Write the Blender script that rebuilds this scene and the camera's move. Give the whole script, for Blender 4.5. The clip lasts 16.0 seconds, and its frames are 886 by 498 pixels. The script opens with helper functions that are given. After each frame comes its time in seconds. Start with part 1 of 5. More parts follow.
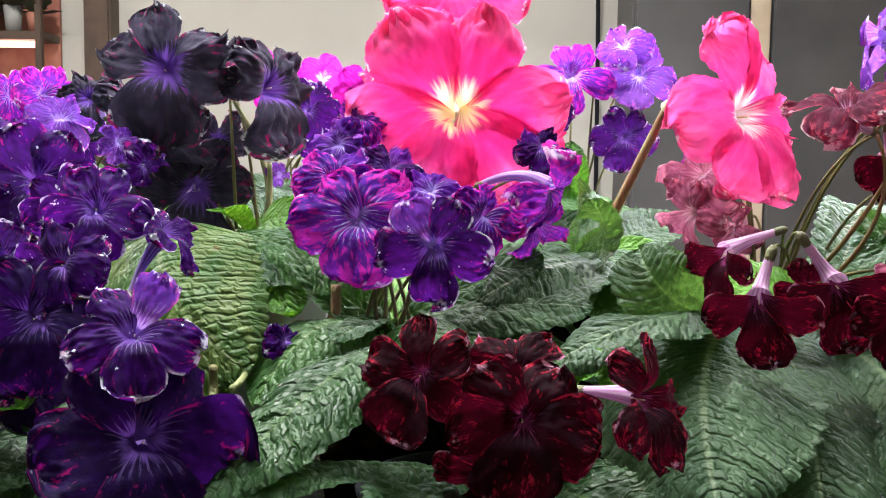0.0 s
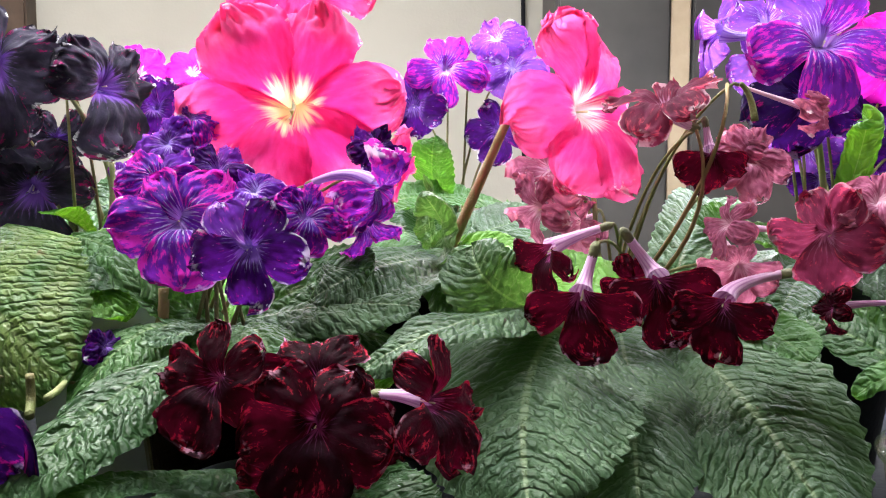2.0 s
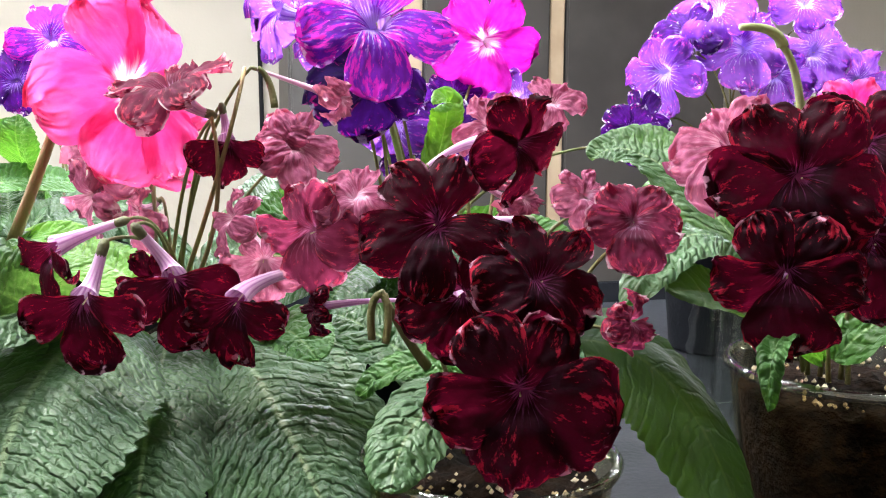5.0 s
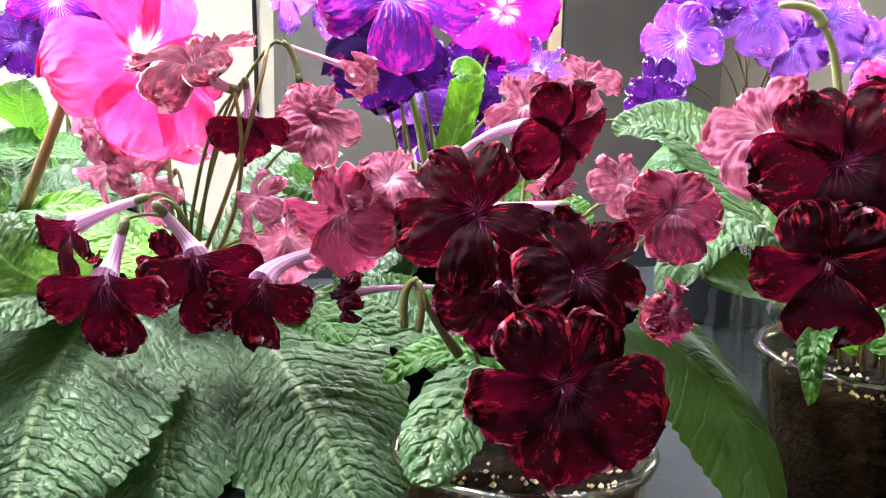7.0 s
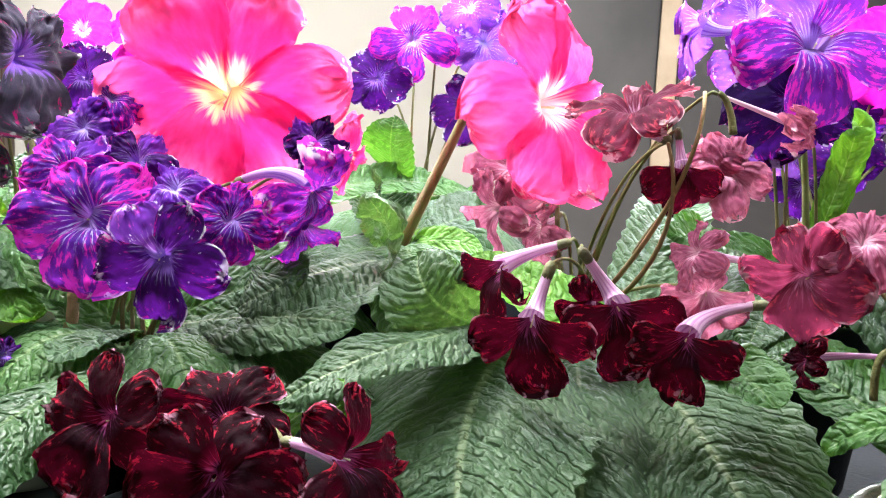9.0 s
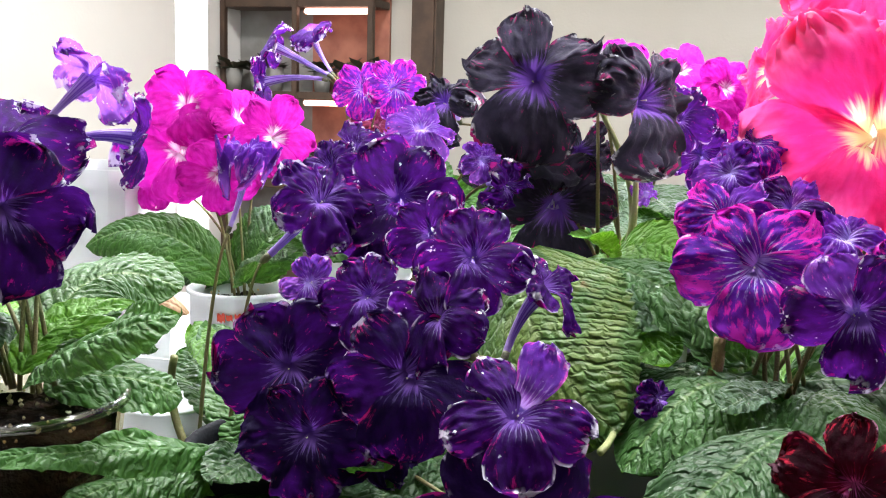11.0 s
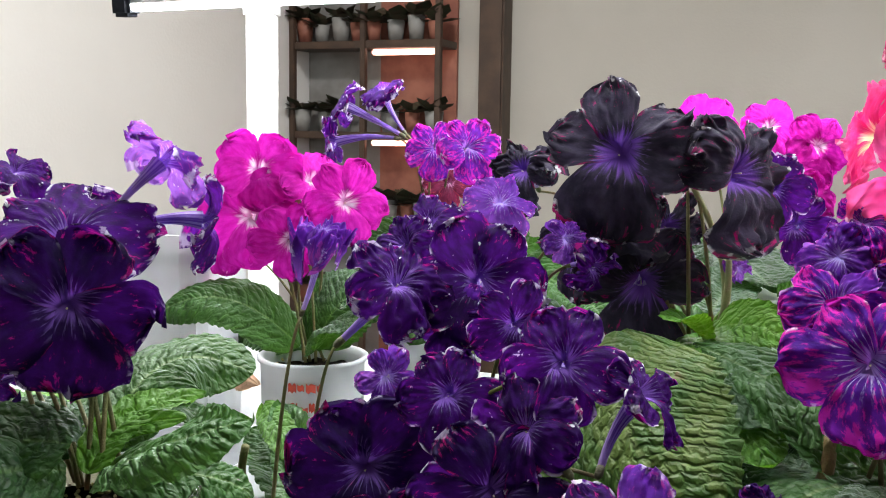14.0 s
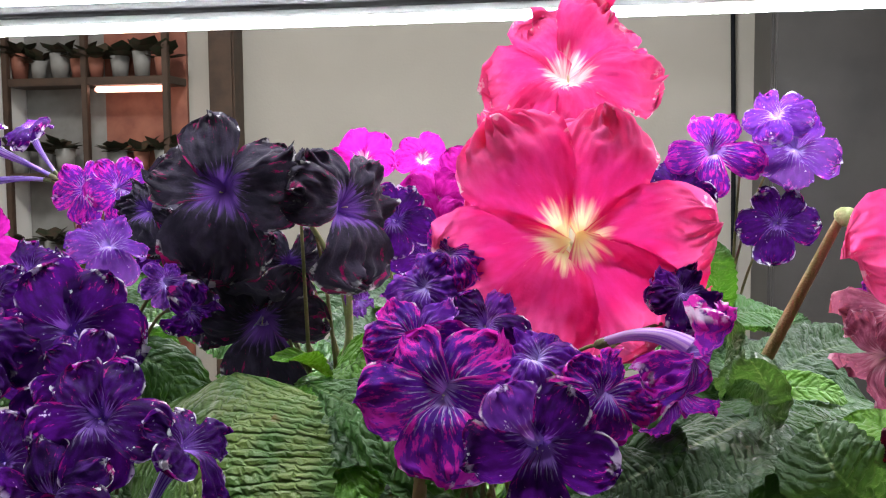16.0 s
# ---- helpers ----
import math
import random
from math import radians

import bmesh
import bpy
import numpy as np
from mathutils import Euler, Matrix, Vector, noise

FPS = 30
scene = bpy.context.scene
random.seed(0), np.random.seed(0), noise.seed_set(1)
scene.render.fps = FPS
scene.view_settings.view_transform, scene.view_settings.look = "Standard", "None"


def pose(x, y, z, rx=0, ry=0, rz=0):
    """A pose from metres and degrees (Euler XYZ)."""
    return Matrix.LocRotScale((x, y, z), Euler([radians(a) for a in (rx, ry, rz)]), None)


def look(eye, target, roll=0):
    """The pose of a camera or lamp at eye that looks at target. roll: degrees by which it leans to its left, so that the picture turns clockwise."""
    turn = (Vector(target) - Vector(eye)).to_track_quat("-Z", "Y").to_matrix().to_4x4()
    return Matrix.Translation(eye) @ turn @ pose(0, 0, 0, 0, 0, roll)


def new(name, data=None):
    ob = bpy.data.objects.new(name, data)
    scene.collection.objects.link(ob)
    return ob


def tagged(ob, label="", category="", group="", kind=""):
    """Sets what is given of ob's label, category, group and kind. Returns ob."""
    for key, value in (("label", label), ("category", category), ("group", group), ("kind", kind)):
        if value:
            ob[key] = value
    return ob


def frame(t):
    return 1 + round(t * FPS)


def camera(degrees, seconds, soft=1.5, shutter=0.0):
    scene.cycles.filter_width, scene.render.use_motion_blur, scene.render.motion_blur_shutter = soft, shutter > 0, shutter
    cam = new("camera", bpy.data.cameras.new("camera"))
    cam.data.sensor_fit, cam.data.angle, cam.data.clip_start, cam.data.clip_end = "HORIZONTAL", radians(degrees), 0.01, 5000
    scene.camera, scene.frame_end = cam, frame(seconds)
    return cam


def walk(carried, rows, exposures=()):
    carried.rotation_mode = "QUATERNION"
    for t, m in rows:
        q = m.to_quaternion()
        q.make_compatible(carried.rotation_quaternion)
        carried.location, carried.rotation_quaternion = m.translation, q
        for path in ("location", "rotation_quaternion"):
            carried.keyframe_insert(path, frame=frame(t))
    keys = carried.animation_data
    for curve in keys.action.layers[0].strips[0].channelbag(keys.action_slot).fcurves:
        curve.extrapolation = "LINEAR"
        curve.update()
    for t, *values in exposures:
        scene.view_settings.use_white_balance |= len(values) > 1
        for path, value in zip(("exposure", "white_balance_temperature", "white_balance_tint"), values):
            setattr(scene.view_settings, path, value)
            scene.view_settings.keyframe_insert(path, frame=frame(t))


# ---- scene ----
cam = camera(47.9, 16.0, soft=1.1)
PATH = [
    (0, (0.023, 0.046, 0.997), (-0.037, 2.045, 0.977), 0.9),
    (0.5, (0.028, 0.045, 0.997), (-0.027, 2.044, 0.975), 0.8),
    (1, (0.042, 0.047, 0.997), (-0.008, 2.046, 0.975), 0.5),
    (1.5, (0.058, 0.049, 0.999), (0.038, 2.049, 0.968), 0.2),
    (2, (0.074, 0.051, 1.002), (0.119, 2.05, 0.96), 0.0),
    (2.5, (0.087, 0.053, 1.003), (0.217, 2.048, 0.956), -0.2),
    (3, (0.104, 0.056, 1.005), (0.311, 2.044, 0.95), -0.4),
    (3.5, (0.121, 0.059, 1.005), (0.412, 2.037, 0.946), -0.7),
    (4, (0.143, 0.058, 1.008), (0.49, 2.026, 0.929), -0.9),
    (4.5, (0.166, 0.061, 1.01), (0.566, 2.019, 0.915), -1.1),
    (4.7, (0.171, 0.062, 1.011), (0.604, 2.012, 0.909), -0.9),
    (5.75, (0.196, 0.068, 1.016), (0.735, 1.985, 0.86), -1.1),
    (6.8, (0.178, 0.074, 1.022), (0.692, 1.995, 0.813), -0.7),
    (7, (0.168, 0.076, 1.023), (0.666, 2.002, 0.813), -0.2),
    (7.5, (0.145, 0.084, 1.026), (0.578, 2.025, 0.813), 0.7),
    (8, (0.127, 0.089, 1.026), (0.457, 2.053, 0.842), 1.6),
    (8.5, (0.112, 0.092, 1.027), (0.308, 2.075, 0.86), 1.9),
    (9, (0.091, 0.092, 1.027), (0.171, 2.084, 0.878), 2.4),
    (9.5, (0.063, 0.091, 1.027), (0.022, 2.086, 0.894), 2.8),
    (10, (0.033, 0.087, 1.027), (-0.207, 2.068, 0.901), 3.0),
    (10.2, (0.018, 0.086, 1.026), (-0.307, 2.056, 0.906), 3.1),
    (11.25, (-0.022, 0.092, 1.029), (-0.752, 1.957, 0.899), 3.35),
    (12.3, (-0.026, 0.1, 1.032), (-1.013, 1.834, 0.893), 3.5),
    (12.5, (-0.027, 0.097, 1.035), (-1.042, 1.813, 0.886), 3.2),
    (13, (-0.025, 0.101, 1.036), (-0.969, 1.858, 0.887), 3.1),
    (13.5, (-0.018, 0.108, 1.036), (-0.837, 1.928, 0.913), 3.1),
    (14, (-0.032, 0.108, 1.048), (-0.799, 1.954, 0.978), 2.8),
    (14.5, (-0.037, 0.114, 1.056), (-0.703, 1.999, 1.101), 2.6),
    (15, (-0.008, 0.134, 1.065), (-0.527, 2.06, 1.202), 1.5),
    (15.5, (0.012, 0.142, 1.065), (-0.367, 2.103, 1.184), 1.0),
    (16, (0.026, 0.14, 1.051), (-0.291, 2.114, 1.065), 0.3),
]
EXPOSURES = [(0, 0.85), (1.5, 0.95), (3.5, 1.25), (4.5, 1.3), (7.0, 1.78), (8.5, 1.5), (10.2, 1.15), (12.3, 0.42), (14, 0.22), (15, -0.05), (16, 0.2)]
LEVEL = pose(0, 0, 1, -5, 0, 0) @ pose(0, 0, -1)
walk(cam, [(t, LEVEL @ look(eye, target, roll)) for t, eye, target, roll in PATH], exposures=EXPOSURES)

# ---- world and lights ----
TABLE = 0.815
world = bpy.data.worlds.new("world")
world.use_nodes = True
world.node_tree.nodes["Background"].inputs[0].default_value = (0.9, 0.95, 1.0, 1)
world.node_tree.nodes["Background"].inputs[1].default_value = 0.05
scene.world = world
TUBE_GLOW = 76.0
# strength of the added fill lamp above the front pots
FRONT_FILL_GLOW = 90.0
# unseen ceiling light, added to fill the room and its walls
ceiling_fill = new("ceiling_fill_light", bpy.data.lights.new("ceiling_fill_light", "AREA"))
ceiling_fill.data.shape, ceiling_fill.data.size = "DISK", 0.5
ceiling_fill.data.energy, ceiling_fill.data.color = 40.0, (1.0, 0.98, 0.95)
ceiling_fill.matrix_world = look((-0.55, 1.15, 2.42), (-0.55, 1.15, 0.9))


# ---- materials ----
class Nodes:
    """A small builder for node materials."""

    def __init__(self, name):
        self.mat = bpy.data.materials.new(name)
        self.mat.use_nodes = True
        self.tree = self.mat.node_tree
        self.tree.nodes.clear()

    def node(self, kind, **inputs):
        n = self.tree.nodes.new(kind)
        for key, value in inputs.items():
            self.put(n.inputs[key.replace("_", " ")], value)
        return n

    def put(self, socket, value):
        if isinstance(value, bpy.types.NodeSocket):
            self.tree.links.new(value, socket)
        else:
            socket.default_value = value

    def math(self, op, a, b=0.0, clamp=False):
        n = self.tree.nodes.new("ShaderNodeMath")
        n.operation, n.use_clamp = op, clamp
        self.put(n.inputs[0], a)
        self.put(n.inputs[1], b)
        return n.outputs[0]

    def ramp(self, value, low, high):
        n = self.tree.nodes.new("ShaderNodeMapRange")
        n.interpolation_type = "SMOOTHSTEP"
        self.put(n.inputs[0], value)
        n.inputs[1].default_value, n.inputs[2].default_value = low, high
        return n.outputs[0]

    def mix(self, fac, a, b):
        n = self.tree.nodes.new("ShaderNodeMix")
        n.data_type = "RGBA"
        self.put(n.inputs[0], fac)
        self.put(n.inputs[6], (*a, 1) if isinstance(a, tuple) else a)
        self.put(n.inputs[7], (*b, 1) if isinstance(b, tuple) else b)
        return n.outputs[2]

    def noise(self, vector, scale, detail=3.0, rough=0.55):
        n = self.node("ShaderNodeTexNoise", Scale=scale, Detail=detail, Roughness=rough)
        if vector is not None:
            self.put(n.inputs["Vector"], vector)
        return n.outputs[0]

    def place(self, kind="Object"):
        return self.node("ShaderNodeTexCoord").outputs[kind]

    def uv(self):
        s = self.node("ShaderNodeSeparateXYZ")
        self.put(s.inputs[0], self.place("UV"))
        return s.outputs[0], s.outputs[1]

    def join(self, x, y, z):
        c = self.tree.nodes.new("ShaderNodeCombineXYZ")
        for i, value in enumerate((x, y, z)):
            self.put(c.inputs[i], value)
        return c.outputs[0]

    def rand(self):
        return self.node("ShaderNodeObjectInfo").outputs["Random"]

    def bump(self, height, strength, distance=0.001):
        return self.node("ShaderNodeBump", Height=height, Strength=strength, Distance=distance).outputs[0]

    def finish(self, color, rough=0.5, thin=0.0, thin_color=None, normal=None, metal=0.0, sheen=0.0, spec=0.5, glow=None, glow_strength=0.0, glass=0.0, ior=1.45):
        p = self.node("ShaderNodeBsdfPrincipled", Roughness=rough, Metallic=metal)
        self.put(p.inputs["Base Color"], (*color, 1) if isinstance(color, tuple) else color)
        self.put(p.inputs["Specular IOR Level"], spec)
        p.inputs["Sheen Weight"].default_value = sheen
        p.inputs["Transmission Weight"].default_value = glass
        p.inputs["IOR"].default_value = ior
        if glow:
            p.inputs["Emission Color"].default_value = (*glow, 1)
            p.inputs["Emission Strength"].default_value = glow_strength
        if normal is not None:
            self.put(p.inputs["Normal"], normal)
        shader = p.outputs[0]
        if thin:
            tr = self.node("ShaderNodeBsdfTranslucent")
            c = color if thin_color is None else thin_color
            self.put(tr.inputs[0], (*c, 1) if isinstance(c, tuple) else c)
            m = self.tree.nodes.new("ShaderNodeMixShader")
            self.put(m.inputs[0], thin)
            self.put(m.inputs[1], shader)
            self.put(m.inputs[2], tr.outputs[0])
            shader = m.outputs[0]
        o = self.node("ShaderNodeOutputMaterial")
        self.put(o.inputs[0], shader)
        return self.mat


def petal_material(name, base, second, fleck, fleck_amount, throat, streak, rim=None, thin=0.3, streak_reach=0.5, throat_reach=0.16, rough=0.72, glow_through=None, spec=0.14, streak_weight=0.45, sheen=0.0, through_share=0.55, relief_weight=0.3, rim_from=0.52, glint_speck=None, glint_from=0.735, star=0.0, far_color=None, line_count=26.0):
    """A petal: mottled base, radial flecks, a pale throat with fine lines, and a broken pale rim painted as edges that
    catch light. The mesh's map holds the way out (x) and across (y).
    """
    k = Nodes(name)
    u, v = k.uv()
    r = k.rand()
    cell = k.join(k.math("MULTIPLY", u, 2.2), k.math("MULTIPLY", v, 2.6), k.math("MULTIPLY", r, 40.0))
    mottle = k.noise(cell, 1.6, 4.0)
    col = k.mix(k.ramp(mottle, 0.35, 0.68), base, second)
    flecks = k.noise(k.join(k.math("MULTIPLY", u, 1.7), k.math("MULTIPLY", v, 2.4), k.math("MULTIPLY", r, 90.0)), 2.4, 5.0, 0.70)
    rim_share = k.math("MAXIMUM", k.math("MULTIPLY", u, u), k.math("POWER", k.math("ABSOLUTE", v), 3.0))
    flecks = k.math("ADD", flecks, k.math("MULTIPLY", rim_share, 0.13))
    edge = 0.72 - 0.20 * fleck_amount
    col = k.mix(k.math("MULTIPLY", k.ramp(flecks, edge, edge + 0.09), 0.9), col, fleck)
    wob = k.math("MULTIPLY", k.noise(cell, 3.0, 3.0), 7.0)
    if far_color:
        col = k.mix(k.math("MULTIPLY", k.ramp(k.math("ADD", u, k.math("MULTIPLY", mottle, 0.3)), 0.62, 1.15), 0.75), col, far_color)
    lines = k.math("SINE", k.math("ADD", k.math("MULTIPLY", v, line_count), wob))
    reach = k.math("SUBTRACT", 1.0, k.ramp(u, 0.05, streak_reach))
    col = k.mix(k.math("MULTIPLY", k.math("MULTIPLY", k.math("MULTIPLY", k.ramp(lines, 0.5, 1.0), reach), k.ramp(k.noise(cell, 5.0, 3.0), 0.38, 0.6)), streak_weight), col, streak)
    wave = k.math("MULTIPLY", k.math("SUBTRACT", k.noise(cell, 2.0, 2.0), 0.5), 0.25)
    inner = k.math("SUBTRACT", 1.0, k.ramp(k.math("ADD", k.math("ADD", u, wave), k.math("MULTIPLY", k.math("ABSOLUTE", v), star)), throat_reach * 0.4, throat_reach))
    col = k.mix(inner, col, throat)
    # pale rim in patches: edges that catch light, put into the colour
    if rim:
        side = k.math("ABSOLUTE", v)
        far = k.math("MAXIMUM", k.ramp(u, 0.90, 0.97), k.math("MULTIPLY", k.ramp(side, 0.90, 0.97), k.ramp(u, 0.45, 0.7)))
        lit_edge = k.ramp(k.noise(k.place(), 170.0, 4.0), rim_from, rim_from + 0.08)
        col = k.mix(k.math("MULTIPLY", k.math("MULTIPLY", far, lit_edge), 0.85), col, rim)
    # fine paler specks paint the petal's sparkle into its colour
    if glint_speck:
        patch = k.math("MULTIPLY", k.math("SUBTRACT", k.noise(cell, 1.1, 2.0), 0.5), 0.30)
        col = k.mix(k.ramp(k.math("ADD", k.noise(k.place(), 260.0, 3.0, 0.7), patch), glint_from, glint_from + 0.03), col, glint_speck)
    veins = k.math("SINE", k.math("ADD", k.math("MULTIPLY", v, 40.0), wob))
    relief = k.math("ADD", k.math("MULTIPLY", veins, 0.05), k.math("ADD", k.noise(k.place(), 1100.0, 2.0), k.math("MULTIPLY", k.noise(k.place(), 200.0, 2.0), 0.7)))
    through_col = k.mix(through_share, col, glow_through) if glow_through else None
    return k.finish(col, rough=rough, thin=thin, thin_color=through_col, normal=k.bump(relief, relief_weight, 0.0012), sheen=sheen, spec=spec)


def leaf_material(name, base, second, vein, thin_color, age=None, rough=0.46, depth=0.0012):
    k = Nodes(name)
    u, v = k.uv()
    r = k.rand()
    spot = k.noise(k.place(), 42.0, 4.0)
    col = k.mix(k.ramp(spot, 0.3, 0.72), base, second)
    tone = k.node("ShaderNodeHueSaturation", Color=col)
    k.put(tone.inputs["Value"], k.math("ADD", k.math("MULTIPLY", r, 0.5), 0.75))
    col = tone.outputs[0]
    if age:
        patch = k.ramp(k.noise(k.join(k.math("MULTIPLY", u, 2.0), k.math("MULTIPLY", v, 1.2), r), 2.1, 4.0), 0.42, 0.60)
        col = k.mix(k.math("MULTIPLY", patch, 0.40), col, age)
        brown = k.ramp(k.noise(k.place(), 75.0, 3.0), 0.68, 0.74)
        col = k.mix(k.math("MULTIPLY", brown, 0.7), col, (0.16, 0.06, 0.02))
    mid = k.math("SUBTRACT", 1.0, k.ramp(k.math("ABSOLUTE", v), 0.012, 0.05))
    col = k.mix(k.math("MULTIPLY", mid, 0.75), col, vein)
    spread = k.tree.nodes.new("ShaderNodeUVMap")
    spread.uv_map = "Spread"
    xy = k.node("ShaderNodeSeparateXYZ")
    k.put(xy.inputs[0], spread.outputs[0])
    along, across = xy.outputs[0], xy.outputs[1]
    sway = k.math("SUBTRACT", k.noise(k.place(), 150.0, 2.0), 0.5)
    drift = k.math("SUBTRACT", k.noise(k.place(), 240.0, 2.0), 0.5)
    rows = k.math("ADD", k.math("MULTIPLY", along, 1 / 0.0047), k.math("MULTIPLY", sway, 1.6))
    row = k.math("FLOOR", rows)
    cols = k.math("ADD", k.math("MULTIPLY", across, 1 / 0.0054), k.math("ADD", k.math("MULTIPLY", row, 0.618), k.math("MULTIPLY", drift, 0.9)))
    fr, fc = k.math("FRACT", rows), k.math("FRACT", cols)
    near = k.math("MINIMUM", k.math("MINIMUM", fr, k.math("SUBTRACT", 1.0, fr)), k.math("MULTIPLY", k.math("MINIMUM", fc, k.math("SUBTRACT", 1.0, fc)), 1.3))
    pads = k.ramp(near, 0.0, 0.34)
    # shade in the grooves between pads, painted as a darker green
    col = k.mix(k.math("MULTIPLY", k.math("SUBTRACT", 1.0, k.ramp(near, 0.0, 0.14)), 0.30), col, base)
    side_vein = k.math("FRACT", k.math("ADD", k.math("MULTIPLY", along, 1 / 0.0141), k.math("MULTIPLY", sway, 0.5)))
    side_vein = k.ramp(k.math("MINIMUM", side_vein, k.math("SUBTRACT", 1.0, side_vein)), 0.0, 0.11)
    relief = k.math("ADD", k.math("ADD", k.math("MULTIPLY", pads, 0.85), k.math("MULTIPLY", side_vein, 0.9)), k.math("ADD", k.math("MULTIPLY", k.noise(k.place(), 420.0, 3.0), 0.14), k.math("MULTIPLY", k.noise(k.place(), 1500.0, 2.0), 0.12)))
    return k.finish(col, rough=rough, thin=0.22, thin_color=thin_color, normal=k.bump(relief, 0.8, depth), sheen=0.0, spec=0.42)


def plain_material(name, a, b, scale=30.0, rough=0.5, bump=0.0, bump_scale=200.0, metal=0.0, thin=0.0, spec=0.5, glass=0.0, ior=1.45):
    k = Nodes(name)
    col = k.mix(k.ramp(k.noise(k.place(), scale, 4.0), 0.3, 0.7), a, b)
    normal = k.bump(k.noise(k.place(), bump_scale, 3.0), bump, 0.002) if bump else None
    return k.finish(col, rough=rough, thin=thin, normal=normal, metal=metal, spec=spec, glass=glass, ior=ior)


def glowing_material(name, color, strength):
    return Nodes(name).finish(color, rough=0.3, glow=color, glow_strength=strength)


PETAL = {
    "violet": petal_material("petal_violet", (0.014, 0.0012, 0.042), (0.050, 0.003, 0.145), (0.50, 0.008, 0.24), 0.34, (0.24, 0.11, 0.52), (0.56, 0.42, 0.88), rim=(0.84, 0.80, 0.92), streak_reach=0.34, thin=0.36, glow_through=(0.22, 0.02, 0.50), through_share=0.36, rim_from=0.49, streak_weight=0.6, glint_speck=(0.80, 0.76, 0.90), glint_from=0.668),
    "lilac": petal_material("petal_lilac", (0.060, 0.006, 0.21), (0.14, 0.018, 0.38), (0.66, 0.06, 0.45), 0.46, (0.60, 0.48, 0.90), (0.78, 0.68, 0.94), rim=(0.9, 0.86, 0.95), thin=0.45, glow_through=(0.55, 0.20, 0.85), streak_weight=0.7, streak_reach=0.55, rim_from=0.52, glint_speck=(0.86, 0.82, 0.92), glint_from=0.668),
    "mix": petal_material("petal_mix", (0.034, 0.003, 0.15), (0.085, 0.008, 0.33), (0.72, 0.014, 0.38), 0.86, (0.38, 0.24, 0.66), (0.74, 0.62, 0.94), rim=(0.85, 0.72, 0.9), thin=0.40, streak_reach=0.48, streak_weight=0.8, throat_reach=0.13, glow_through=(0.40, 0.04, 0.60), glint_speck=(0.75, 0.66, 0.88), glint_from=0.72),
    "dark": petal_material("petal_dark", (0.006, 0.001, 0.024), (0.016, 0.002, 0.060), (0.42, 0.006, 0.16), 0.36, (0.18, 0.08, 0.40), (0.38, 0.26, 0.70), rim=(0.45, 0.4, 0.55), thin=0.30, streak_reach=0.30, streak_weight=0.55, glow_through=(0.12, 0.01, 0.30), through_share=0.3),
    "black": petal_material("petal_black", (0.028, 0.025, 0.042), (0.054, 0.045, 0.078), (0.34, 0.006, 0.12), 0.36, (0.22, 0.09, 0.52), (0.46, 0.28, 0.82), rim=(0.6, 0.6, 0.65), thin=0.14, throat_reach=0.20, streak_reach=0.34, streak_weight=0.7, rough=0.85, spec=0.10, sheen=0.10, relief_weight=0.25),
    "red": petal_material("petal_red", (0.006, 0.0007, 0.0028), (0.015, 0.0012, 0.005), (0.34, 0.012, 0.034), 0.50, (0.30, 0.05, 0.18), (0.30, 0.06, 0.18), rim=(0.50, 0.24, 0.34), thin=0.17, spec=0.06, streak_reach=0.24, throat_reach=0.09, glow_through=(0.42, 0.008, 0.06), through_share=0.35, rim_from=0.52, glint_speck=(0.46, 0.10, 0.16), glint_from=0.80),
    "wine": petal_material("petal_wine", (0.045, 0.005, 0.020), (0.12, 0.018, 0.050), (0.52, 0.05, 0.09), 0.58, (0.50, 0.22, 0.38), (0.46, 0.18, 0.30), rim=(0.70, 0.50, 0.58), rim_from=0.47, thin=0.45, streak_reach=0.5, throat_reach=0.12, glow_through=(0.50, 0.06, 0.16), glint_speck=(0.62, 0.40, 0.48), glint_from=0.74),
    "rose": petal_material("petal_rose", (0.17, 0.032, 0.085), (0.42, 0.13, 0.24), (0.60, 0.15, 0.22), 0.46, (0.70, 0.46, 0.58), (0.66, 0.42, 0.52), rim=(0.74, 0.58, 0.66), thin=0.5, streak_reach=0.95, streak_weight=0.4, glow_through=(0.62, 0.18, 0.28), glint_speck=(0.7, 0.55, 0.6), glint_from=0.76),
    "magenta": petal_material("petal_magenta", (0.52, 0.006, 0.32), (0.64, 0.02, 0.46), (0.8, 0.1, 0.55), 0.1, (0.92, 0.80, 0.92), (0.88, 0.5, 0.78), thin=0.42, streak_reach=0.30, throat_reach=0.22, star=0.12),
    "pink": petal_material("petal_pink", (0.76, 0.020, 0.20), (0.80, 0.035, 0.27), (0.92, 0.25, 0.42), 0.0, (0.96, 0.88, 0.55), (0.95, 0.50, 0.62), rim=(0.95, 0.66, 0.78), thin=0.50, streak_reach=0.30, streak_weight=0.15, throat_reach=0.22, star=0.10, far_color=(0.90, 0.17, 0.44), relief_weight=0.2, line_count=9.0, glint_speck=(0.92, 0.88, 0.86), glint_from=0.82, rim_from=0.56),
    "blush": petal_material("petal_blush", (0.78, 0.035, 0.24), (0.82, 0.06, 0.30), (0.92, 0.25, 0.42), 0.0, (0.96, 0.93, 0.92), (0.95, 0.55, 0.72), rim=(0.95, 0.66, 0.78), thin=0.42, streak_reach=0.30, streak_weight=0.2, throat_reach=0.20, star=0.06, far_color=(0.88, 0.14, 0.38), relief_weight=0.2, line_count=9.0, rim_from=0.56),
}
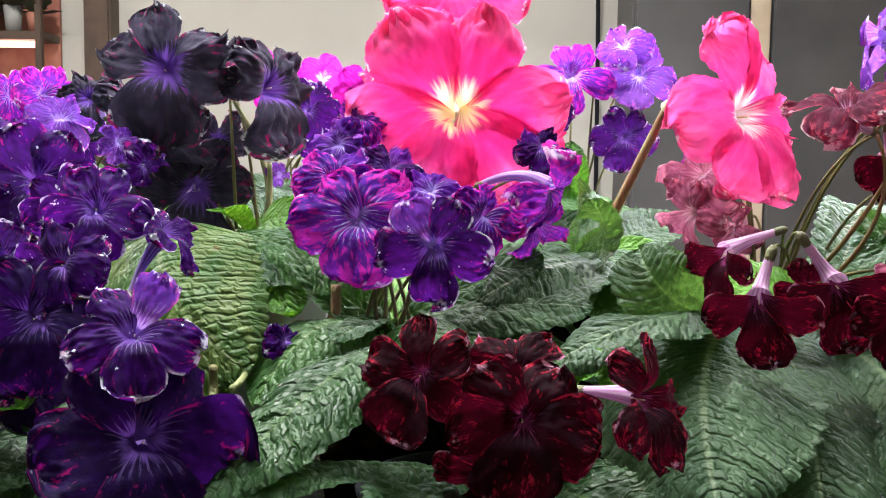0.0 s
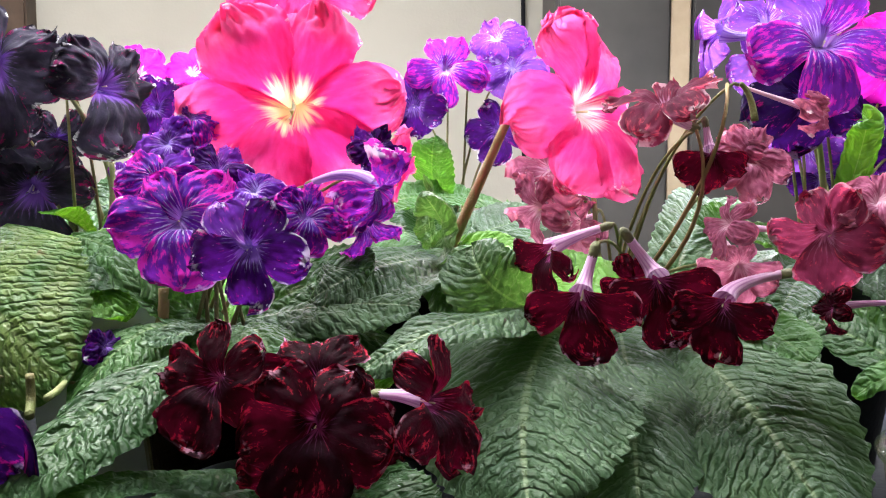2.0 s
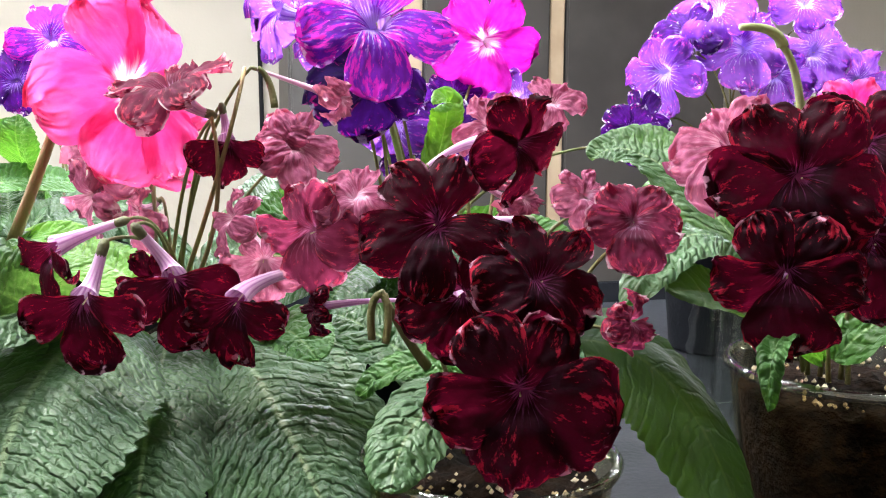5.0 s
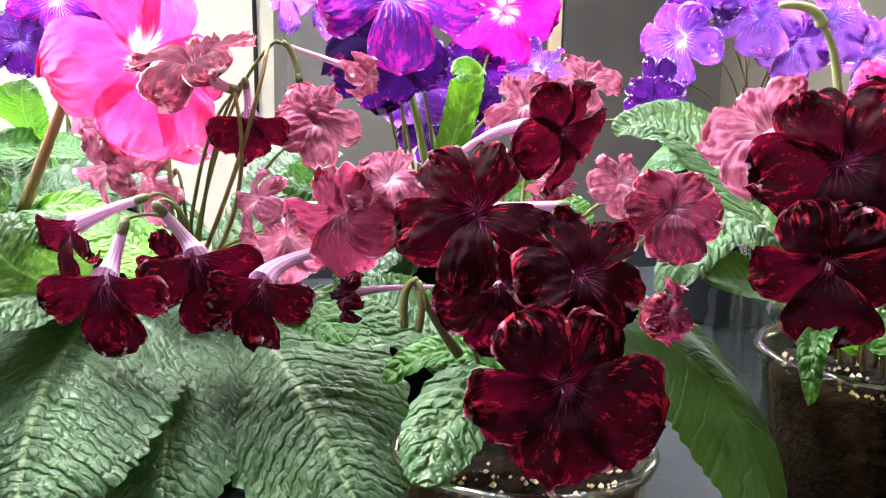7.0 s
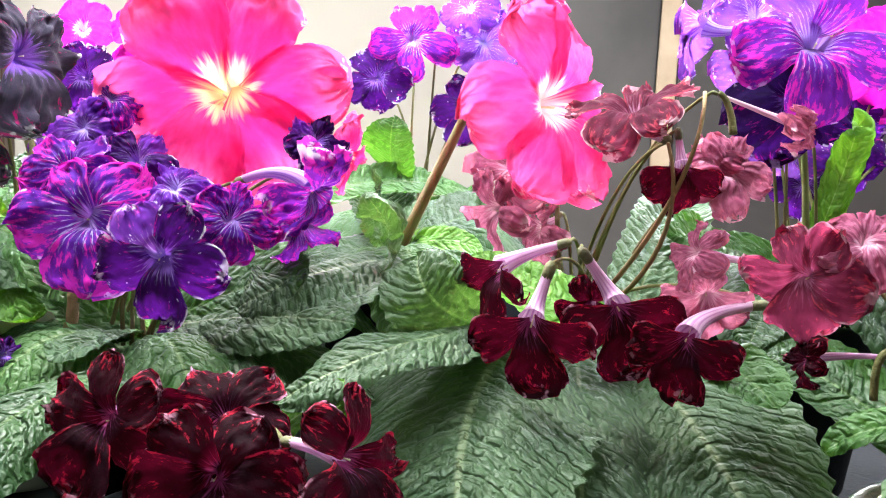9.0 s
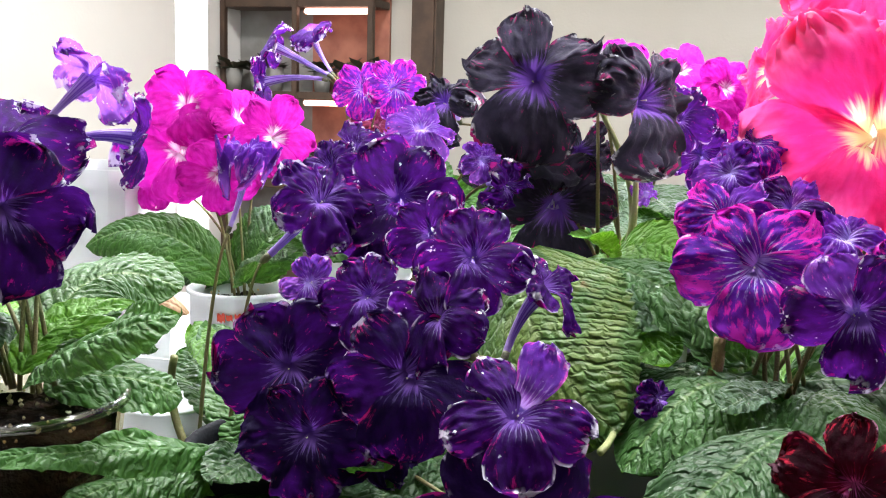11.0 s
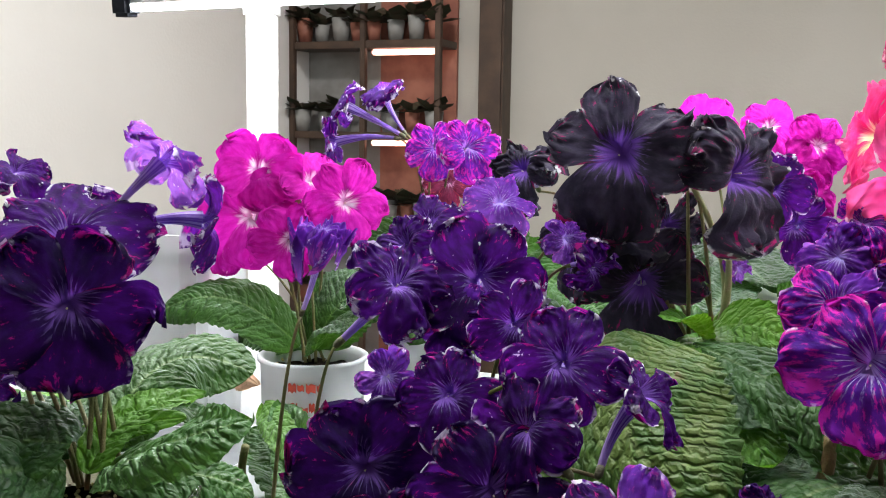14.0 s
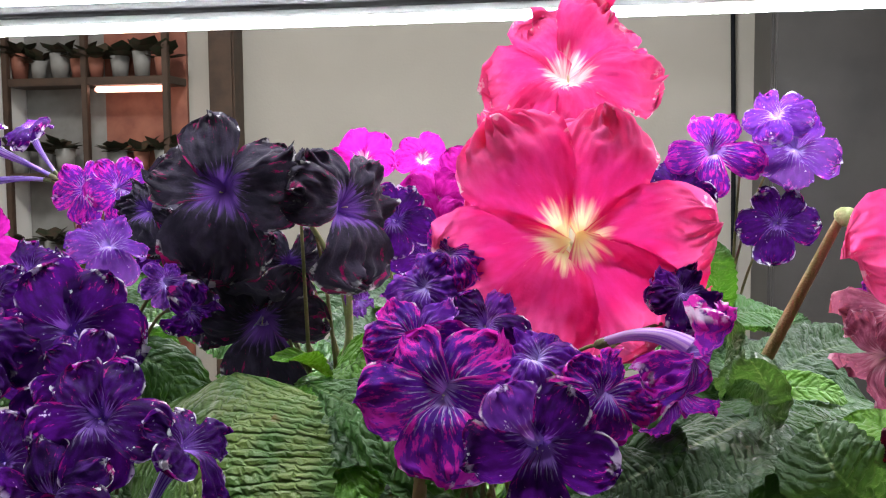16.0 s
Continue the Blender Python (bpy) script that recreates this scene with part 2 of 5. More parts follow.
TUBE = {
    "violet": ((0.16, 0.05, 0.42), (0.40, 0.28, 0.66)), "lilac": ((0.36, 0.20, 0.66), (0.66, 0.54, 0.85)), "mix": ((0.30, 0.12, 0.52), (0.50, 0.30, 0.62)),
    "dark": ((0.14, 0.05, 0.34), (0.3, 0.18, 0.5)), "black": ((0.30, 0.18, 0.55), (0.55, 0.42, 0.72)), "red": ((0.46, 0.20, 0.44), (0.66, 0.42, 0.62)),
    "wine": ((0.50, 0.22, 0.44), (0.70, 0.46, 0.64)), "rose": ((0.55, 0.28, 0.44), (0.72, 0.50, 0.62)), "magenta": ((0.6, 0.2, 0.45), (0.75, 0.5, 0.65)), "pink": ((0.94, 0.86, 0.66), (0.95, 0.92, 0.80)), "blush": ((0.92, 0.84, 0.84), (0.95, 0.92, 0.90)),
}


def tube_material(name, a, b, thin=0.35):
    k = Nodes(name)
    u, v = k.uv()
    lines = k.math("SINE", k.math("MULTIPLY", v, 75.0))
    wob = k.noise(k.place(), 110.0, 3.0)
    col = k.mix(k.math("MULTIPLY", k.ramp(k.math("ADD", lines, wob), 0.2, 1.4), k.ramp(u, 0.95, 0.4)), b, a)
    return k.finish(col, rough=0.5, thin=thin, sheen=0.3, normal=k.bump(k.noise(k.place(), 700.0, 2.0), 0.3, 0.0006), spec=0.4)


TUBES = {key: tube_material("tube_" + key, *pair, thin=0.7 if key in ("pink", "blush") else 0.35) for key, pair in TUBE.items()}
LEAF = {
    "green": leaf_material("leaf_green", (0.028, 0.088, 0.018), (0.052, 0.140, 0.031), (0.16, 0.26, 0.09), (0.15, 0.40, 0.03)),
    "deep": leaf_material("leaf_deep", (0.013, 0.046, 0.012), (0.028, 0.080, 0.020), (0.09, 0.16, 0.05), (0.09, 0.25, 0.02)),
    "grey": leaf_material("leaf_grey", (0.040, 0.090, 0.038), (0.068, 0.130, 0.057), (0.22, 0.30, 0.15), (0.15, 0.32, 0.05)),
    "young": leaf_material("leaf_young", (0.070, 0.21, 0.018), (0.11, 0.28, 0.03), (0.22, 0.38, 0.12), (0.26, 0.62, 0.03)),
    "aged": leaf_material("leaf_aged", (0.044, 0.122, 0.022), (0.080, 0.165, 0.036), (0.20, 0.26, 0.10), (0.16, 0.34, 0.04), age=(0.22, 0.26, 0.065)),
    # smoother leaf, its green also darkened for the shade it hangs in
    "smooth": leaf_material("leaf_smooth_shaded", (0.010, 0.030, 0.008), (0.022, 0.050, 0.010), (0.05, 0.07, 0.02), (0.10, 0.22, 0.01), rough=0.6, depth=0.0002),
    "withered": plain_material("leaf_withered", (0.52, 0.30, 0.17), (0.66, 0.46, 0.30), 60.0, 0.7, 0.6, 300.0, thin=0.3),
}
STALK = plain_material("stalk", (0.13, 0.15, 0.045), (0.20, 0.16, 0.065), 60.0, 0.6, 0.4, 900.0, thin=0.15)
STALK_RED = plain_material("stalk_brown", (0.26, 0.16, 0.07), (0.20, 0.18, 0.06), 80.0, 0.6, 0.4, 900.0, thin=0.1)
STALK_PALE = plain_material("stalk_pale", (0.28, 0.34, 0.12), (0.42, 0.42, 0.22), 60.0, 0.6, 0.3, 900.0, thin=0.2)
CALYX = plain_material("calyx", (0.10, 0.10, 0.06), (0.16, 0.17, 0.07), 120.0, 0.65, 0.3, 900.0)
PISTIL = plain_material("pistil", (0.72, 0.62, 0.30), (0.85, 0.80, 0.62), 200.0, 0.5)
SOIL = plain_material("soil", (0.003, 0.0022, 0.0018), (0.014, 0.008, 0.005), 160.0, 0.95, 1.0, 300.0, spec=0.04)
PERLITE = plain_material("perlite", (0.62, 0.55, 0.42), (0.5, 0.36, 0.18), 60.0, 0.9, 0.6, 500.0)
def clear_material(name, tint, shine):
    """Thin clear plastic: light passes straight, with a gloss that grows towards the edges."""
    k = Nodes(name)
    through_it = k.node("ShaderNodeBsdfTransparent", Color=(*tint, 1))
    gloss = k.node("ShaderNodeBsdfGlossy", Color=(0.9, 0.9, 0.9, 1), Roughness=0.12)
    k.put(gloss.inputs["Normal"], k.bump(k.noise(k.place(), 70.0, 3.0), 0.2, 0.002))
    facing = k.node("ShaderNodeLayerWeight", Blend=0.25).outputs["Fresnel"]
    m = k.tree.nodes.new("ShaderNodeMixShader")
    k.put(m.inputs[0], k.math("ADD", k.math("MULTIPLY", facing, 0.05), shine))
    k.put(m.inputs[1], through_it.outputs[0])
    k.put(m.inputs[2], gloss.outputs[0])
    k.put(k.node("ShaderNodeOutputMaterial").inputs[0], m.outputs[0])
    return k.mat


CLEAR = clear_material("clear_plastic", (0.86, 0.82, 0.70), 0.004)
CLEAR_CUP = clear_material("clear_cup_plastic", (0.80, 0.83, 0.80), 0.14)
BLACK_PLASTIC = plain_material("black_plastic", (0.006, 0.007, 0.010), (0.011, 0.012, 0.016), 30.0, 0.75, 0.2, 300.0, spec=0.15)
WHITE_PLASTIC = plain_material("white_plastic", (0.80, 0.81, 0.82), (0.72, 0.73, 0.75), 14.0, 0.32, 0.1, 120.0, thin=0.25)
RED_INK = plain_material("red_ink", (0.75, 0.10, 0.06), (0.6, 0.08, 0.05), 300.0, 0.6)
WALL_PAINT = plain_material("wall_paint", (0.40, 0.385, 0.345), (0.44, 0.425, 0.385), 2.2, 0.85, 0.25, 120.0)
SIDE_PAINT = plain_material("side_wall_paint", (0.78, 0.775, 0.75), (0.82, 0.815, 0.79), 2.6, 0.85, 0.25, 120.0)
WHITE_PAINT = plain_material("white_paint", (0.74, 0.74, 0.73), (0.80, 0.80, 0.79), 3.0, 0.75, 0.25, 160.0)
TABLE_PAINT = plain_material("white_laminate", (0.46, 0.47, 0.48), (0.54, 0.55, 0.56), 6.0, 0.35, 0.15, 60.0)
DARK_WOOD = plain_material("dark_wood", (0.045, 0.028, 0.020), (0.075, 0.045, 0.030), 18.0, 0.5, 0.3, 60.0)
DOOR_DARK = plain_material("dark_door", (0.05, 0.048, 0.05), (0.075, 0.072, 0.072), 4.0, 0.45, 0.2, 60.0)
BEIGE_WOOD = plain_material("beige_wood", (0.44, 0.34, 0.24), (0.56, 0.46, 0.34), 9.0, 0.45, 0.2, 80.0)
GREY_METAL = plain_material("grey_metal", (0.011, 0.012, 0.014), (0.015, 0.016, 0.018), 12.0, 0.8, 0.1, 90.0, spec=0.15)
FLOOR_MAT = plain_material("floor_boards", (0.20, 0.13, 0.08), (0.28, 0.19, 0.12), 5.0, 0.5, 0.2, 40.0)
TUBE_BACK = plain_material("tube_back", (0.6, 0.6, 0.6), (0.7, 0.7, 0.7), 20.0, 0.4)
FRONT_FILL = glowing_material("front_fill_light", (0.95, 0.98, 1.0), FRONT_FILL_GLOW)
TUBE_LIGHT = glowing_material("tube_light", (0.95, 0.98, 1.0), TUBE_GLOW)


# ---- builders ----
def mesh_object(name, verts, faces, mat, parent=None, label="", m=None, uv=None, smooth=True, spread=None):
    me = bpy.data.meshes.new(name)
    me.from_pydata([tuple(map(float, p)) for p in verts], [], faces)
    if smooth:
        me.polygons.foreach_set("use_smooth", [True] * len(me.polygons))
    for title, values in (("UVMap", uv), ("Spread", spread)):
        if values is not None:
            layer = me.uv_layers.new(name=title)
            index = np.empty(len(me.loops), dtype=np.int32)
            me.loops.foreach_get("vertex_index", index)
            layer.data.foreach_set("uv", np.asarray(values, dtype=np.float32)[index].ravel())
    me.materials.append(mat)
    me.update()
    ob = new(name, me)
    if parent:
        ob.parent = parent
    if m is not None:
        ob.matrix_basis = m
    if label:
        tagged(ob, label)
    return ob


def part(name, bm, material, parent, label="", m=None, smooth=False):
    me = bpy.data.meshes.new(name)
    bm.to_mesh(me)
    bm.free()
    if smooth:
        me.polygons.foreach_set("use_smooth", [True] * len(me.polygons))
    me.materials.append(material)
    ob = new(name, me)
    if parent:
        ob.parent = parent
    if m is not None:
        ob.matrix_basis = m
    if label:
        tagged(ob, label)
    return ob


def grid_faces(nu, nv, wrap=False):
    faces = []
    for i in range(nu - 1):
        for j in range(nv if wrap else nv - 1):
            k = (j + 1) % nv
            faces.append((i * nv + j, i * nv + k, (i + 1) * nv + k, (i + 1) * nv + j))
    return faces


def box(x, y, z, sx, sy, sz, bevel=0.0):
    bm = bmesh.new()
    bmesh.ops.create_cube(bm, size=1, matrix=Matrix.Translation((x, y, z)) @ Matrix.Diagonal((sx, sy, sz, 1)))
    if bevel:
        bmesh.ops.bevel(bm, geom=bm.edges[:], offset=bevel, segments=2, affect="EDGES")
    return bm


def lathe(profile, n=40):
    """A turned body from (radius, height) pairs."""
    verts, faces = [], grid_faces(len(profile), n, True)
    for r, z in profile:
        verts += [(r * math.cos(2 * math.pi * j / n), r * math.sin(2 * math.pi * j / n), z) for j in range(n)]
    return verts, faces


def bend(a, b, c, n):
    """Points on the curve from a to c that passes through b."""
    a, b, c = Vector(a), Vector(b), Vector(c)
    k = 2 * b - (a + c) / 2
    return [a * (1 - s) ** 2 + k * (2 * s * (1 - s)) + c * s * s for s in (i / (n - 1) for i in range(n))]


def sweep(path, radii, n=8):
    """A round tube along a path: vertices, faces, map."""
    verts, uv, side = [], [], Vector((1, 0, 0))
    for i, p in enumerate(path):
        d = (path[min(i + 1, len(path) - 1)] - path[max(i - 1, 0)]).normalized()
        side = side - d * side.dot(d)
        side = side.normalized() if side.length > 1e-4 else d.orthogonal().normalized()
        other = d.cross(side)
        for j in range(n):
            a = 2 * math.pi * j / n
            verts.append(p + (side * math.cos(a) + other * math.sin(a)) * radii[i])
            uv.append((i / (len(path) - 1), abs(j / n - 0.5)))
    faces = grid_faces(len(path), n, True)
    faces.append(tuple(range(n - 1, -1, -1)))
    faces.append(tuple((len(path) - 1) * n + j for j in range(n)))
    return verts, faces, uv


SHAPE = {
    "strep": dict(angles=(56, 124, 196, 344, 270), size=(0.88, 0.88, 1.0, 1.0, 1.06), wide=(0.50, 0.50, 0.54, 0.54, 0.58), throat=0.075, ruffle=0.16, back=0.18, tilt=22, arch=0.09),
    "wide": dict(angles=(56, 124, 196, 344, 270), size=(0.92, 0.92, 1.02, 1.02, 1.06), wide=(0.55, 0.55, 0.62, 0.62, 0.68), throat=0.075, ruffle=0.15, back=0.10, tilt=16, arch=0.06),
    "star": dict(angles=(60, 120, 200, 340, 270), size=(0.86, 0.86, 1.0, 1.0, 1.04), wide=(0.44, 0.44, 0.46, 0.46, 0.48), throat=0.08, ruffle=0.14, back=0.20, tilt=22, arch=0.12),
    "round": dict(angles=(54, 126, 198, 342, 270), size=(0.94, 0.94, 1.0, 1.0, 1.0), wide=(0.54, 0.54, 0.56, 0.56, 0.58), throat=0.065, ruffle=0.06, back=0.08, tilt=12, arch=0.06),
    "nod": dict(angles=(60, 120, 200, 340, 270), size=(0.62, 0.62, 1.0, 1.0, 1.15), wide=(0.52, 0.52, 0.56, 0.56, 0.58), throat=0.10, ruffle=0.12, back=0.1, tilt=14, arch=0.06),
    "velvet": dict(angles=(50, 122, 172, 2, 268), size=(0.98, 0.92, 0.96, 1.0, 1.25), wide=(0.47, 0.50, 0.50, 0.52, 0.66), throat=0.07, ruffle=0.16, back=0.12, tilt=16, arch=0.10),
    "glox": dict(angles=(62, 118, 182, 350, 240, 298), size=(1.10, 1.06, 1.05, 1.03, 0.92, 0.96), wide=(0.51, 0.49, 0.52, 0.50, 0.50, 0.52), throat=0.09, ruffle=0.20, back=0.14, tilt=17, arch=0.06),
}


def petal_mesh(rng, length, wide, throat, ruffle, back, cup, crumple, arch, span, funnel=0.75, crisp=0.05, blunt=2.6, fine=False):
    """One lobe: it leaves the funnel as part of a ring, then flares, arches and ruffles."""
    nu, nv = (34, 49) if fine else (26, 29)
    seed = Vector((rng.uniform(0, 50), rng.uniform(0, 50), rng.uniform(0, 50)))
    waves, phase, lean = rng.uniform(1.6, 3.0), rng.uniform(0, 6.28), rng.uniform(-0.12, 0.12)
    notch = rng.uniform(0.02, 0.12)
    curl = (rng.uniform(-0.34, 0.22), rng.uniform(-0.34, 0.22))
    frills = rng.uniform(22, 28) if fine else rng.uniform(14, 21)
    verts, uv = [], []
    for i in range(nu):
        u = i / (nu - 1)
        peak = 0.64
        f = (u - peak) / (peak if u < peak else 1 - peak)
        w = wide * math.sqrt(max(0.0, 1 - abs(f) ** blunt)) if u >= peak else wide * (1 - 0.62 * abs(f) ** 1.5)
        ring = max(0.0, 1 - u / 0.22)
        ring = ring * ring * (3 - 2 * ring)
        for j in range(nv):
            v = -1 + 2 * j / (nv - 1)
            edge = max(u ** 3, abs(v) ** 4 * u)
            n1 = noise.noise(seed + Vector((u * 2.4, v * 2.0, 0)))
            n2 = noise.noise(seed + Vector((v * 8.0, u * 8.0, 7)))
            n3 = noise.noise(seed + Vector((v * 15.0, u * 13.0, 3)))
            frill = max(0.0, edge - 0.3) * math.sin(v * frills + u * 9 + 5 * n1)
            r = throat * (0.14 + 0.86 * min(1, u * 4.5)) + u * length * (1 + 0.06 * edge * n1 + 0.07 * edge * n2 + 0.07 * edge * n3 + 0.05 * frill - notch * u * u * math.exp(-((v + 0.2 * n1) / 0.18) ** 2))
            x = w * v * length * (1 + 0.06 * n2 * edge) + lean * length * u * u
            phi = v * span
            x, y = x * (1 - ring) + r * math.sin(phi) * ring, r * (1 - ring) + r * math.cos(phi) * ring
            z = length * (cup * (u - u * u) - back * u ** 2.2 * (1 + 0.6 * n1) - funnel * max(0.0, 1 - u / 0.26) ** 2)
            z += length * ruffle * (u ** 1.6) * (0.7 * math.sin(v * waves * 1.3 + phase) + 1.0 * n1)
            z += length * ruffle * 0.45 * edge * n2 + length * 0.035 * edge * n3 + length * crisp * frill
            z -= length * arch * v * v * u * 1.6
            z += length * (0.02 if fine else 0.032) * min(1, u * 2) * noise.noise(seed + Vector((u * 5.0, v * 4.5, 11)))
            z += length * (0.4 if fine else 1.0) * curl[v > 0] * abs(v) ** 2.4 * u * (1.2 - 0.6 * u)
            if crumple:
                z += length * crumple * u * (noise.noise(seed + Vector((u * 4, v * 4, 3))) - 0.9 * u * abs(v))
                x *= 1 - 0.4 * min(1, crumple) * u
                y *= 1 - 0.18 * min(1, crumple) * u
            verts.append((x, y, z))
            uv.append((u, v))
    return verts, grid_faces(nu, nv), uv


FLOWER_SEED = [0]
UPPER = {"red": "red", "violet": "lilac", "mix": "lilac"}


def flower(plant, kind, at, face, width, roll=0, calyx=None, shape="strep", cup=0.12, back=None, wilt=0.0, tilt=None, stem=True, foot=None, petals=None, stalk_mat=None):
    """A bloom: a curved tube from the calyx to the throat, five lobes round it, and its own stalk down to the crown."""
    FLOWER_SEED[0] += 1
    rng = random.Random(FLOWER_SEED[0])
    s = SHAPE[shape]
    z = Vector(face).normalized()
    up = Vector((0, 0, 1)) if abs(z.z) < 0.93 else Vector((0, 1, 0))
    x = up.cross(z).normalized()
    rot = Matrix((x, z.cross(x), z)).transposed().to_4x4() @ Matrix.Rotation(radians(roll), 4, "Z")
    base = Vector(plant.location)
    at = Vector(at)
    throat = s["throat"] * width
    if calyx is None:
        calyx = at - z * width * 0.52 - Vector((0, 0, width * 0.16))
    calyx = Vector(calyx)
    span = (calyx - at).length
    inner = 0.54 * width - throat
    start = at - z * inner * (0.22 if shape == "glox" else 0.24)
    knee = at - z * max(span * 0.55, inner * 0.6)
    path = []
    for i in range(13):
        q = i / 12
        path.append(start * (1 - q) ** 2 + knee * (2 * q * (1 - q)) + calyx * q * q)
    thick = 1.0 if shape != "glox" else 1.05
    radii = [throat * thick * (0.46 + (0.46 if shape == "glox" else 0.76) * (1 - i / 12) ** 2.0) for i in range(13)]
    world_to = Matrix.Translation(at - base) @ rot
    inv = rot.to_3x3().transposed()
    verts, faces, uv = sweep([inv @ (p - at) for p in path], radii, 14)
    faces = faces[:-2]
    bloom = mesh_object("flower", verts, faces, TUBES[kind], plant, m=world_to, uv=uv)
    for n, (angle, size, wide) in enumerate(zip(s["angles"], s["size"], s["wide"])):
        if petals and n not in petals:
            continue
        v, f, t = petal_mesh(rng, inner * size * rng.uniform(0.92, 1.08), wide * rng.uniform(0.9, 1.12), throat * 0.98, s["ruffle"] * rng.uniform(0.6, 1.5), (s["back"] * 0.7 if back is None else back) * rng.uniform(0.2, 1.4), cup, wilt, s["arch"] * rng.choice((-0.7, 0.4, 0.9)) * rng.uniform(0.3, 1.1), radians(180 / len(s["angles"]) + 5), 0.42 if shape == "glox" else 0.45, *((0.09, 2.9, True) if shape == "glox" else (0.05, 2.8, False)))
        sway = s["tilt"] if tilt is None else tilt
        lift = Matrix.Rotation(radians(angle - 90 + rng.uniform(-7, 7)), 4, "Z") @ Matrix.Translation((0, throat * 0.9, 0.0006 * n)) @ Matrix.Rotation(radians(rng.uniform(-sway, sway * (0.6 if n > 1 else 0.0))), 4, "X") @ Matrix.Rotation(radians(rng.uniform(-sway, sway)), 4, "Y") @ Matrix.Translation((0, -throat * 0.9, 0))
        tone = UPPER[kind] if n < 2 and kind in UPPER and rng.random() < 0.07 else kind
        mesh_object("petal", v, f, PETAL[tone], bloom, m=lift, uv=t)
    # sepals and pistil
    tip = inv @ (calyx - at)
    d = (inv @ (path[-3] - calyx)).normalized()
    r = radii[-1]
    cv, cf, _ = sweep([tip - d * r * 1.3, tip - d * r * 0.6, tip, tip + d * r * 1.0, tip + d * r * 2.2], [r * 0.5, r * 0.95, r * 1.12, r * 1.10, r * 1.03], 10)
    mesh_object("calyx", cv, cf, CALYX if shape != "glox" else STALK_PALE, bloom)
    pv, pf, _ = sweep([Vector((0, -throat * 0.3, -throat * 2.6)), Vector((0, -throat * 0.3, -throat * 1.4)), Vector((0, -throat * 0.3, -throat * (0.2 if shape == "glox" else 0.6)))], [throat * 0.05, throat * 0.05, throat * 0.09], 6)
    mesh_object("pistil", pv, pf, PISTIL, bloom)
    if stem:
        low = Vector(foot) if foot else base + Vector((rng.uniform(-0.012, 0.012), rng.uniform(-0.01, 0.01), -0.006))
        mid = (low + calyx) / 2 + Vector((0, 0, 0.012)) + (calyx - low) * 0.06
        mid.x += 0.10 * (low.x - calyx.x)
        mid.y += 0.10 * (low.y - calyx.y)
        stalk(plant, low, mid, calyx - Vector(rot.to_3x3() @ d) * r * 0.8, 0.00085 if shape != "glox" else 0.0022, mat=stalk_mat)
    return bloom


def stalk(plant, a, b, c, radius, mat=None, name="flower_stalk", tip=0.75):
    base = Vector(plant.location)
    path = [p - base for p in bend(a, b, c, 14)]
    verts, faces, uv = sweep(path, [radius * (1.15 - (1.15 - tip) * i / 13) for i in range(14)], 8)
    return mesh_object(name, verts, faces, mat or STALK, plant, uv=uv)


LEAF_SEED = [100]


